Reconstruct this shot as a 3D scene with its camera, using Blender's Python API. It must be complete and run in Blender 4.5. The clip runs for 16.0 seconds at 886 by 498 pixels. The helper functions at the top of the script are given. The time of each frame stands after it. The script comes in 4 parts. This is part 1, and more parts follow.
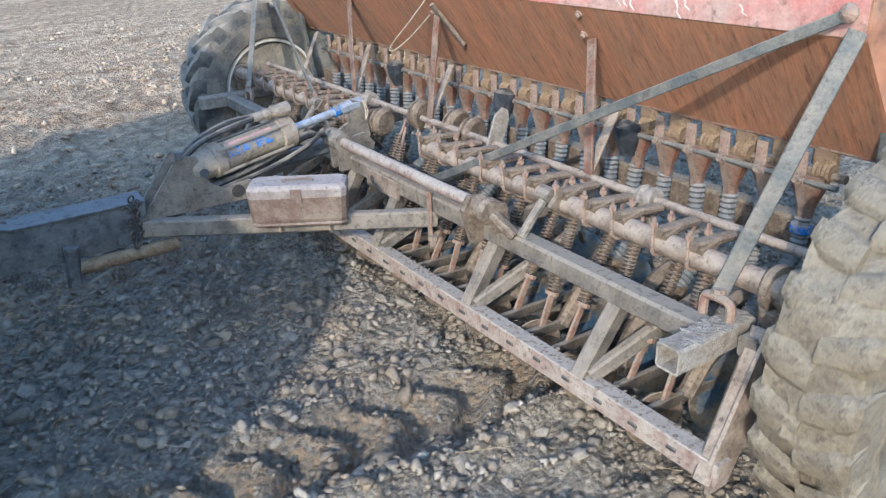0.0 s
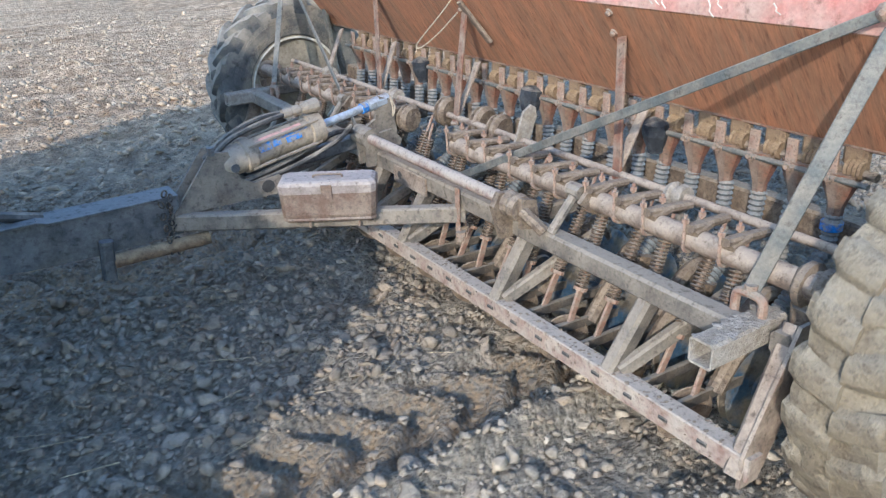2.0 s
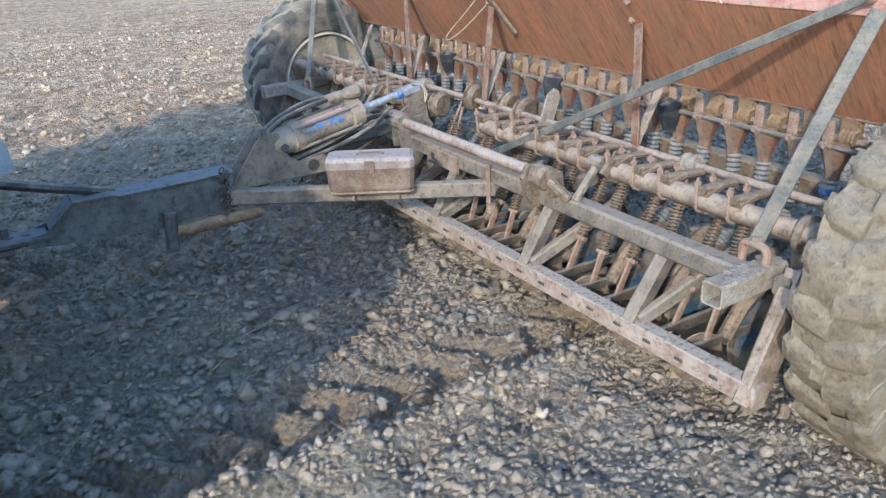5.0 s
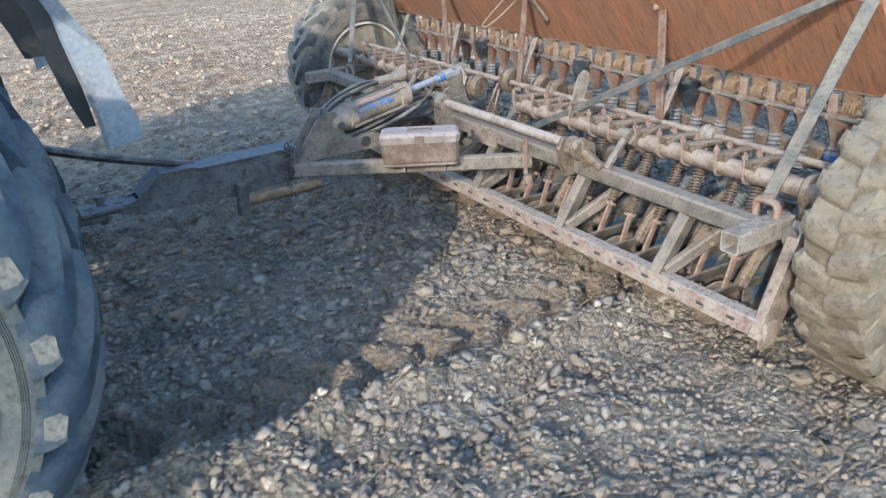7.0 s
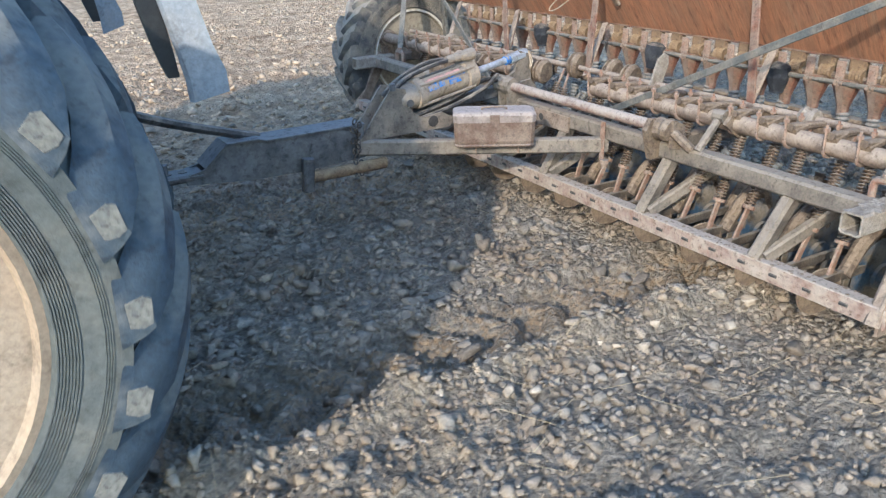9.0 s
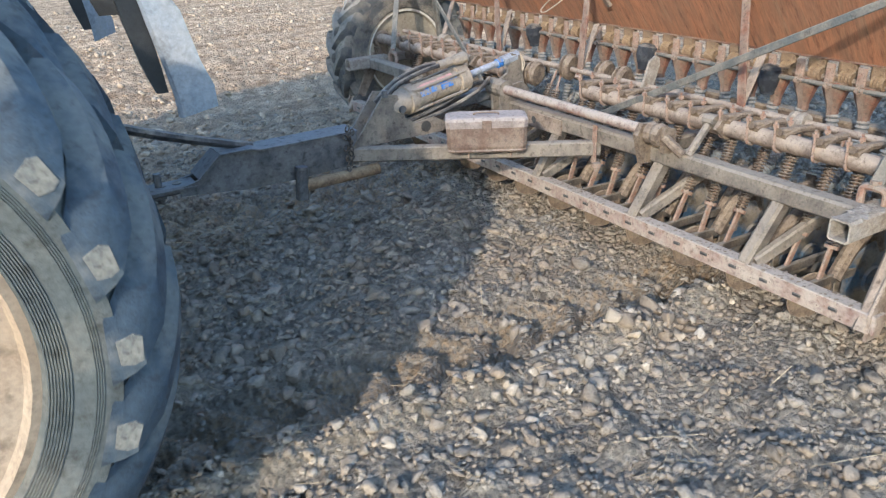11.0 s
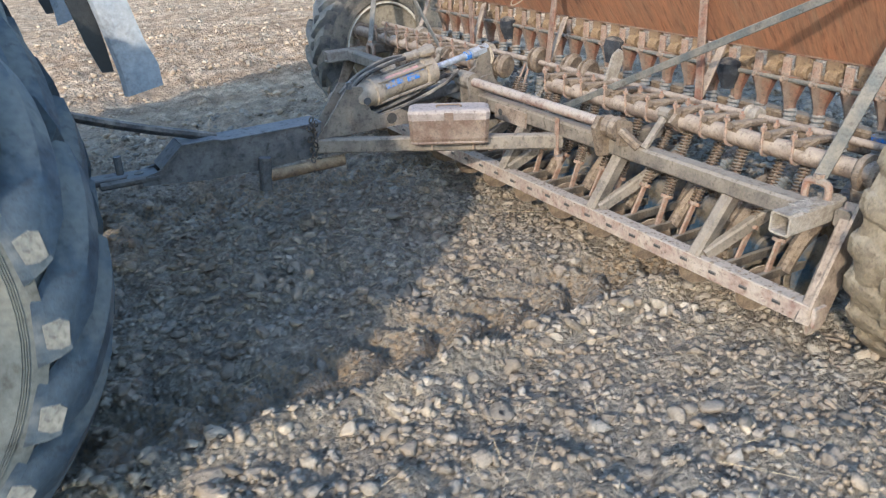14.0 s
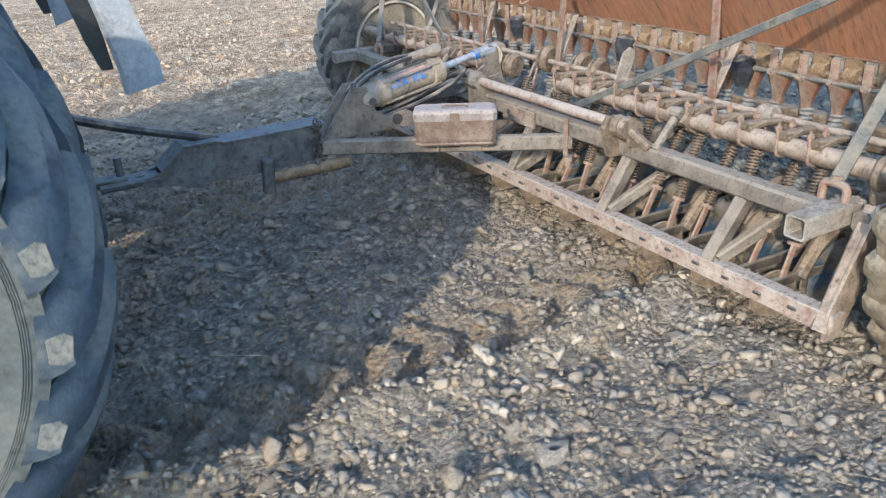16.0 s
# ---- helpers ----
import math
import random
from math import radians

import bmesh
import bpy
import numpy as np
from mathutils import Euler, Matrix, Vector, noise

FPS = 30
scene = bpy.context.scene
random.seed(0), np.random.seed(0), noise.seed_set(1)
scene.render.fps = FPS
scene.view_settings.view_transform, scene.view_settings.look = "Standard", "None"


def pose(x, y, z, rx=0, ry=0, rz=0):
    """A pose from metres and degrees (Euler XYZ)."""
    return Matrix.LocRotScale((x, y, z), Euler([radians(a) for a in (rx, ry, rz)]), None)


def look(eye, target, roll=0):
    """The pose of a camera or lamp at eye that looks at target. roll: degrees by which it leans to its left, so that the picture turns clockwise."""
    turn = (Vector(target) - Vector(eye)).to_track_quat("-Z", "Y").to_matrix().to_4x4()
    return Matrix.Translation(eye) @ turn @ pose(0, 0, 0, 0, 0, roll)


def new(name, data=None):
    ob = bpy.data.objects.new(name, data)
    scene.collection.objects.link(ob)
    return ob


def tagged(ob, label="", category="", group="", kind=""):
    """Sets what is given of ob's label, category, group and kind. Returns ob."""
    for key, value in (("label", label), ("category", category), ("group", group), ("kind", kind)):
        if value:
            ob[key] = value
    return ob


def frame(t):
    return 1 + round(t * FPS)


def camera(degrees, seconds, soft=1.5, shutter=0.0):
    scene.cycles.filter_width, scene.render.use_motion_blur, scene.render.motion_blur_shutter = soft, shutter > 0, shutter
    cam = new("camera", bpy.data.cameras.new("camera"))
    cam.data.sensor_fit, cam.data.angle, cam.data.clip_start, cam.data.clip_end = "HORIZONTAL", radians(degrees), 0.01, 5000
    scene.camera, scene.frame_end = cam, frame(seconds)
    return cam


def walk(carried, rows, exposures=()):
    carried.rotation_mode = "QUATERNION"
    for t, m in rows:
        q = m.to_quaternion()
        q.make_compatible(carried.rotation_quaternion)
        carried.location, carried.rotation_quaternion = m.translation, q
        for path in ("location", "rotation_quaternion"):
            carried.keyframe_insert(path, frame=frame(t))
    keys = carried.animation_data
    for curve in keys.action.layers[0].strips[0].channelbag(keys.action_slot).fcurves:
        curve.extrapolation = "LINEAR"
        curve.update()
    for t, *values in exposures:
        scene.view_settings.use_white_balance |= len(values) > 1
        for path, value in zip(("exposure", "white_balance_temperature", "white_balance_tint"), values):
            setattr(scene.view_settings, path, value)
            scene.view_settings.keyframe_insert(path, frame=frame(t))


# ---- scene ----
SPEED = 1.5          # metres a second, towards -x


def rig(t):
    """Where the tractor and the drill stand in the field at t seconds."""
    return Matrix.Translation((-SPEED * (t - 8.0), 0, 0))


# seconds, eye, point looked at, roll: all beside the moving drill
RIDE = [
    (0, (-1.559, -0.895, 1.718), (-0.557, 0.636, 0.911), -2.01),
    (0.5, (-1.560, -0.854, 1.721), (-0.555, 0.673, 0.910), -1.82),
    (1, (-1.562, -0.732, 1.701), (-0.552, 0.791, 0.889), -1.39),
    (1.5, (-1.532, -0.798, 1.688), (-0.546, 0.742, 0.877), -2.33),
    (2, (-1.631, -0.887, 1.730), (-0.658, 0.659, 0.916), -2.08),
    (2.5, (-1.727, -0.989, 1.742), (-0.756, 0.564, 0.939), -2.70),
    (3, (-1.641, -0.934, 1.702), (-0.679, 0.618, 0.886), -2.73),
    (3.5, (-1.654, -0.967, 1.687), (-0.689, 0.592, 0.888), -2.39),
    (4, (-1.730, -0.996, 1.680), (-0.758, 0.560, 0.883), -2.26),
    (6.5, (-2.195, -1.367, 1.788), (-1.267, 0.206, 0.974), -3.04),
    (7, (-2.279, -1.401, 1.771), (-1.351, 0.170, 0.951), -3.13),
    (7.5, (-2.403, -1.249, 1.666), (-1.449, 0.303, 0.842), -2.64),
    (8, (-2.507, -1.152, 1.622), (-1.545, 0.403, 0.812), -2.33),
    (8.5, (-2.499, -1.076, 1.627), (-1.555, 0.489, 0.815), -1.64),
    (9, (-2.569, -1.116, 1.587), (-1.618, 0.455, 0.796), -1.23),
    (11.5, (-2.445, -1.122, 1.727), (-1.512, 0.435, 0.887), -2.69),
    (12, (-2.344, -1.031, 1.772), (-1.438, 0.529, 0.907), -3.71),
    (12.5, (-2.268, -1.109, 1.657), (-1.370, 0.465, 0.812), -2.67),
    (13, (-2.234, -1.148, 1.682), (-1.355, 0.431, 0.826), -3.21),
    (13.5, (-2.318, -1.221, 1.682), (-1.406, 0.346, 0.837), -2.63),
    (14, (-2.369, -1.266, 1.669), (-1.441, 0.298, 0.836), -1.90),
    (14.5, (-2.438, -1.380, 1.661), (-1.502, 0.189, 0.845), -2.48),
    (15, (-2.363, -1.396, 1.608), (-1.446, 0.184, 0.794), -2.11),
    (15.5, (-2.316, -1.320, 1.645), (-1.419, 0.264, 0.817), -2.09),
    (16, (-2.283, -1.222, 1.645), (-1.391, 0.364, 0.815), -2.45),
]

cam = camera(59.0, 16.0, soft=1.3, shutter=0.12)
walk(cam, [(t, rig(t) @ look(e, g, r)) for t, e, g, r in RIDE],
     exposures=[(0, 1.66, 5200, 7), (7, 1.68, 5330, 7), (12, 1.72, 5620, 8), (15, 1.76, 5680, 8), (16, 1.78, 5520, 7)])

# ---- sky and sun ----
SUN_AZ, SUN_EL = radians(38), radians(24)      # light travels along +x turned by SUN_AZ
world = bpy.data.worlds.new("sky")
scene.world = world
world.use_nodes = True
wn = world.node_tree.nodes
sky = wn.new("ShaderNodeTexSky")
sky.sky_type, sky.sun_disc = "NISHITA", False
sky.sun_elevation, sky.sun_rotation = SUN_EL, math.atan2(-math.cos(SUN_AZ), -math.sin(SUN_AZ))
sky.air_density, sky.dust_density, sky.ozone_density = 1.4, 1.0, 2.0
world.node_tree.links.new(sky.outputs[0], wn["Background"].inputs[0])
wn["Background"].inputs[1].default_value = 0.15
sun = new("sun", bpy.data.lights.new("sun", "SUN"))
sun.data.energy, sun.data.angle, sun.data.color = 1.62, radians(1.0), (1.0, 0.80, 0.57)
ray_way = Vector((math.cos(SUN_AZ) * math.cos(SUN_EL), math.sin(SUN_AZ) * math.cos(SUN_EL), -math.sin(SUN_EL)))
sun.matrix_world = look((-20, -12, 14), Vector((-20, -12, 14)) + ray_way)

# ---- materials ----


def material(name, base, rough=0.7, metal=0.0, second=None, mix=(0.45, 0.6), scale=6.0, dust=None, dust_amount=0.5,
             fine=60.0, bump=0.3, stretch=(1, 1, 1), island=0.0, spec=0.4):
    """Paint, rust or rubber with blotches of a second colour, a fine grain, and dust that lies on faces that look up."""
    m = bpy.data.materials.new(name)
    m.use_nodes = True
    nt = m.node_tree
    nd, ln = nt.nodes, nt.links.new
    b = nd["Principled BSDF"]
    b.inputs["Roughness"].default_value, b.inputs["Metallic"].default_value = rough, metal
    b.inputs["Specular IOR Level"].default_value = spec
    tc = nd.new("ShaderNodeTexCoord")
    mp = nd.new("ShaderNodeMapping")
    mp.inputs["Scale"].default_value = stretch
    ln(tc.outputs["Object"], mp.inputs[0])

    def grain(s, detail, rgh=0.6):
        n = nd.new("ShaderNodeTexNoise")
        n.inputs["Scale"].default_value, n.inputs["Detail"].default_value, n.inputs["Roughness"].default_value = s, detail, rgh
        ln(mp.outputs[0], n.inputs["Vector"])
        return n

    def ramp(src, lo, hi):
        r = nd.new("ShaderNodeMapRange")
        r.inputs[1].default_value, r.inputs[2].default_value = lo, hi
        ln(src, r.inputs[0])
        return r.outputs[0]

    def blend(fac, a, c, how="MIX"):
        x = nd.new("ShaderNodeMix")
        x.data_type, x.blend_type = "RGBA", how
        for sock, v in ((x.inputs[0], fac), (x.inputs[6], a), (x.inputs[7], c)):
            if isinstance(v, (int, float)):
                sock.default_value = v
            elif isinstance(v, tuple):
                sock.default_value = (*v, 1)
            else:
                ln(v, sock)
        return x.outputs[2]

    big, small = grain(scale, 6), grain(fine, 4, 0.7)
    col = base
    if second:
        col = blend(ramp(big.outputs[0], *mix), base, second)
    col = blend(ramp(small.outputs[0], 0.3, 0.7), blend(1.0, col, (0.62, 0.62, 0.62), "MULTIPLY"), col)
    stain = grain(scale * 3.3, 5, 0.7)
    if island:
        gi = nd.new("ShaderNodeNewGeometry")
        hue = nd.new("ShaderNodeMath")
        hue.operation = "FRACT"
        hue7 = nd.new("ShaderNodeMath")
        hue7.operation = "MULTIPLY"
        hue7.inputs[1].default_value = 7.31
        ln(gi.outputs["Random Per Island"], hue7.inputs[0])
        ln(hue7.outputs[0], hue.inputs[0])
        if second:
            col = blend(ramp(hue.outputs[0], 0.5, 1.3), col, second)
        col = blend(ramp(gi.outputs["Random Per Island"], 0, 1), blend(1.0, col, (1 - island,) * 3, "MULTIPLY"),
                    blend(1.0, col, (1 + island,) * 3, "MULTIPLY"))
    if dust:
        g = nd.new("ShaderNodeNewGeometry")
        sp = nd.new("ShaderNodeSeparateXYZ")
        ln(g.outputs["Normal"], sp.inputs[0])
        up = ramp(sp.outputs[2], -0.6, 1.0)
        d2 = grain(scale * 0.7 + 1.3, 5, 0.65)
        ad = nd.new("ShaderNodeMath")
        ad.operation = "MULTIPLY_ADD"
        ln(up, ad.inputs[0])
        ad.inputs[1].default_value = 0.35
        ln(d2.outputs[0], ad.inputs[2])
        edge = 0.95 - 0.55 * dust_amount
        fac = ramp(ad.outputs[0], edge - 0.14, edge + 0.14)
        col = blend(fac, col, blend(ramp(small.outputs[0], 0.3, 0.7), tuple(0.8 * c for c in dust), dust))
        # old oil and damp earth over dust and paint alike
        col = blend(ramp(stain.outputs[0], 0.53, 0.70), col, blend(1.0, col, (0.45, 0.43, 0.42), "MULTIPLY"))
        rr = nd.new("ShaderNodeMapRange")
        rr.inputs[3].default_value, rr.inputs[4].default_value = rough, 0.95
        ln(fac, rr.inputs[0])
        ln(rr.outputs[0], b.inputs["Roughness"])
    ln(col, b.inputs["Base Color"])
    bp = nd.new("ShaderNodeBump")
    bp.inputs["Strength"].default_value, bp.inputs["Distance"].default_value = bump, 0.01
    ln(small.outputs[0], bp.inputs["Height"])
    ln(bp.outputs[0], b.inputs["Normal"])
    return m


DUST = (0.26, 0.23, 0.195)
M = dict(
    frame=material("dusty_grey_steel", (0.115, 0.105, 0.095), 0.6, 0.3, (0.18, 0.155, 0.13), (0.42, 0.62), dust=(0.285, 0.25, 0.21), dust_amount=0.58, scale=11, fine=90),
    bar=material("worn_red_bar", (0.27, 0.19, 0.165), 0.7, 0.1, (0.20, 0.095, 0.07), (0.5, 0.62), dust=(0.38, 0.33, 0.285), dust_amount=0.62, scale=14, fine=90),
    strut=material("bare_steel_strut", (0.10, 0.108, 0.108), 0.6, 0.2, (0.17, 0.155, 0.135), (0.44, 0.64), dust=(0.24, 0.22, 0.19), dust_amount=0.38, scale=10, fine=90),
    hopper=material("rusted_red_paint", (0.42, 0.19, 0.105), 0.6, 0.0, (0.27, 0.15, 0.095), (0.35, 0.66), scale=2.2, fine=14, stretch=(1, 8.0, 1.1), dust=(0.34, 0.245, 0.17), dust_amount=0.46, bump=0.12),
    lid=material("faded_pink_red_paint", (0.48, 0.20, 0.17), 0.5, 0.0, (0.40, 0.24, 0.20), (0.45, 0.6), scale=5, dust=(0.45, 0.33, 0.28), dust_amount=0.5, bump=0.1),
    rust=material("brown_rust", (0.19, 0.085, 0.055), 0.8, 0.1, (0.17, 0.115, 0.085), (0.42, 0.6), scale=14, dust=(0.27, 0.21, 0.165), dust_amount=0.4),
    clay=material("clay_caked_iron", (0.19, 0.145, 0.105), 0.95, 0.0, (0.12, 0.09, 0.07), (0.42, 0.62), scale=22, dust=(0.265, 0.215, 0.165), dust_amount=0.38, bump=0.9, fine=60),
    ochre=material("ochre_clay_housing", (0.225, 0.155, 0.095), 0.9, 0.0, (0.135, 0.09, 0.06), (0.42, 0.62), scale=22, dust=(0.31, 0.235, 0.15), dust_amount=0.4, bump=0.7, fine=70),
    tube=material("grey_rubber_tube", (0.17, 0.19, 0.205), 0.6, 0.0, (0.27, 0.27, 0.26), (0.45, 0.6), scale=12, dust=DUST, dust_amount=0.3),
    # stands for the dark inside holes and slots, painted on solid steel
    black=material("dark_rubber", (0.03, 0.032, 0.036), 0.6, 0.0, (0.08, 0.075, 0.07), (0.5, 0.7), scale=9, dust=DUST, dust_amount=0.3),
    hose=material("black_hose", (0.03, 0.032, 0.036), 0.45, 0.0, (0.07, 0.07, 0.07), scale=9, dust=DUST, dust_amount=0.35),
    pipe=material("dusty_pipe", (0.17, 0.13, 0.105), 0.75, 0.15, (0.25, 0.19, 0.15), (0.42, 0.62), scale=14, dust=(0.35, 0.29, 0.235), dust_amount=0.52, fine=80),
    crust=material("pale_dust_crust", (0.36, 0.325, 0.285), 0.97, 0.0, (0.25, 0.215, 0.175), (0.42, 0.64), scale=25, fine=90, bump=0.8),
    spring=material("rusty_spring_steel", (0.12, 0.085, 0.062), 0.65, 0.3, (0.19, 0.14, 0.10), scale=20, dust=DUST, dust_amount=0.3),
    arm=material("dark_draft_bar", (0.075, 0.07, 0.065), 0.55, 0.3, (0.16, 0.13, 0.1), scale=10, dust=DUST, dust_amount=0.4),
    disc=material("blue_painted_disc", (0.04, 0.085, 0.15), 0.55, 0.1, (0.16, 0.14, 0.11), (0.44, 0.58), scale=7, dust=DUST, dust_amount=0.4),
    bolt=material("pale_bolt", (0.34, 0.245, 0.19), 0.75, 0.15, (0.26, 0.15, 0.11), scale=30, dust=DUST, dust_amount=0.4),
    clayed=material("clay_covered_tyre", (0.225, 0.185, 0.13), 0.97, 0.0, (0.15, 0.122, 0.088), (0.40, 0.64), scale=9, fine=60, bump=1.0, dust=(0.255, 0.22, 0.165), dust_amount=0.42),
    tyre=material("dusty_tyre_rubber", (0.085, 0.09, 0.095), 0.75, 0.0, (0.14, 0.138, 0.13), (0.42, 0.66), scale=5, dust=(0.26, 0.23, 0.19), dust_amount=0.5),
    sidewall=material("grey_tyre_sidewall", (0.068, 0.082, 0.086), 0.7, 0.0, (0.115, 0.125, 0.12), (0.36, 0.68), scale=5, dust=(0.15, 0.145, 0.125), dust_amount=0.3, fine=50),
    tread=material("blue_grey_tyre_rubber", (0.026, 0.044, 0.068), 0.62, 0.0, (0.062, 0.088, 0.115), (0.36, 0.68), scale=7, dust=(0.15, 0.155, 0.15), dust_amount=0.32, fine=50),
    lug=material("scuffed_lug_end", (0.19, 0.19, 0.175), 0.9, 0.0, (0.10, 0.115, 0.12), (0.52, 0.70), scale=18, dust=(0.24, 0.225, 0.19), dust_amount=0.2),
    rim=material("cream_rim_paint", (0.36, 0.295, 0.225), 0.6, 0.0, (0.34, 0.26, 0.185), (0.4, 0.66), scale=3, dust=(0.36, 0.29, 0.21), dust_amount=0.3, bump=0.1),
    farrim=material("grey_rim", (0.22, 0.19, 0.15), 0.7, 0.1, (0.3, 0.26, 0.2), scale=5, dust=(0.36, 0.32, 0.25), dust_amount=0.6),
    pale=material("pale_rim_edge", (0.62, 0.60, 0.54), 0.6, 0.0, (0.45, 0.42, 0.36), (0.5, 0.65), scale=9),
    # the grey-blue dust colour also holds sky light on the drawbar's top
    hitch=material("dark_grey_drawbar", (0.075, 0.08, 0.09), 0.5, 0.3, (0.12, 0.12, 0.12), (0.45, 0.65), scale=9, dust=(0.21, 0.21, 0.215), dust_amount=0.45),
    box=material("dusty_brown_box_paint", (0.15, 0.10, 0.078), 0.65, 0.1, (0.21, 0.16, 0.125), (0.42, 0.6), scale=12, dust=(0.29, 0.24, 0.20), dust_amount=0.28, fine=90),
    lidbox=material("dusty_lilac_lid", (0.20, 0.165, 0.155), 0.6, 0.1, (0.28, 0.24, 0.22), scale=12, dust=(0.36, 0.315, 0.29), dust_amount=0.6),
    cyl=material("dusty_cylinder_paint", (0.33, 0.27, 0.20), 0.65, 0.1, (0.42, 0.35, 0.27), scale=8, dust=DUST, dust_amount=0.6),
    blue=material("bright_blue_paint", (0.03, 0.2, 0.62), 0.5, 0.0, (0.24, 0.25, 0.28), (0.50, 0.60), scale=45, dust=DUST, dust_amount=0.35),
    pink=material("faded_pink_paint", (0.5, 0.28, 0.27), 0.6, 0.0, DUST, (0.5, 0.62), scale=22),
    chrome=material("pale_blue_rod", (0.55, 0.62, 0.72), 0.3, 0.5, (0.4, 0.43, 0.46), (0.5, 0.65), scale=20),
    fender=material("grey_blue_plastic_guard", (0.24, 0.28, 0.33), 0.45, 0.0, (0.29, 0.32, 0.36), scale=3, dust=(0.32, 0.31, 0.29), dust_amount=0.35, bump=0.08),
    black_guard=material("black_guard_edge", (0.02, 0.022, 0.025), 0.5, 0.0, (0.04, 0.04, 0.04), scale=4),
    chain=material("dark_chain", (0.06, 0.06, 0.065), 0.5, 0.6, (0.14, 0.11, 0.08), scale=30, dust=DUST, dust_amount=0.3),
    wire=material("pale_wire", (0.5, 0.42, 0.32), 0.6, 0.3, scale=30),
    cloth=material("dark_blue_cloth", (0.022, 0.026, 0.036), 0.9, 0.0, (0.05, 0.055, 0.065), scale=20, dust=DUST, dust_amount=0.15),
    cab=material("blue_tractor_paint", (0.03, 0.10, 0.28), 0.4, 0.0, (0.06, 0.13, 0.28), scale=3, dust=DUST, dust_amount=0.3),
    clod=material("dry_clay_clod", (0.295, 0.264, 0.222), 0.97, 0.0, (0.28, 0.225, 0.168), (0.42, 0.60), scale=2.2, fine=70, bump=1.0, island=0.24, spec=0.15),
    # clods of the far land: sunlit warmth is mixed into their tan
    sunlit_tan_clod=material("tan_dry_clod", (0.50, 0.40, 0.295), 0.97, 0.0, (0.34, 0.255, 0.175), (0.45, 0.66), scale=12, fine=60, bump=0.8, island=0.28, spec=0.15),
    stone=material("pale_dry_clod", (0.40, 0.35, 0.285), 0.97, 0.0, (0.29, 0.24, 0.18), (0.45, 0.66), scale=12, fine=60, bump=0.8, island=0.28, spec=0.15),
    straw=material("pale_straw", (0.52, 0.43, 0.28), 0.8, 0.0, (0.35, 0.28, 0.18), scale=20, island=0.25),
)
glass = bpy.data.materials.new("cab_glass")
glass.use_nodes = True
glass.node_tree.nodes["Principled BSDF"].inputs["Base Color"].default_value = (0.03, 0.04, 0.05, 1)
glass.node_tree.nodes["Principled BSDF"].inputs["Roughness"].default_value = 0.05
M["glass"] = glass

# ---- mesh tools ----


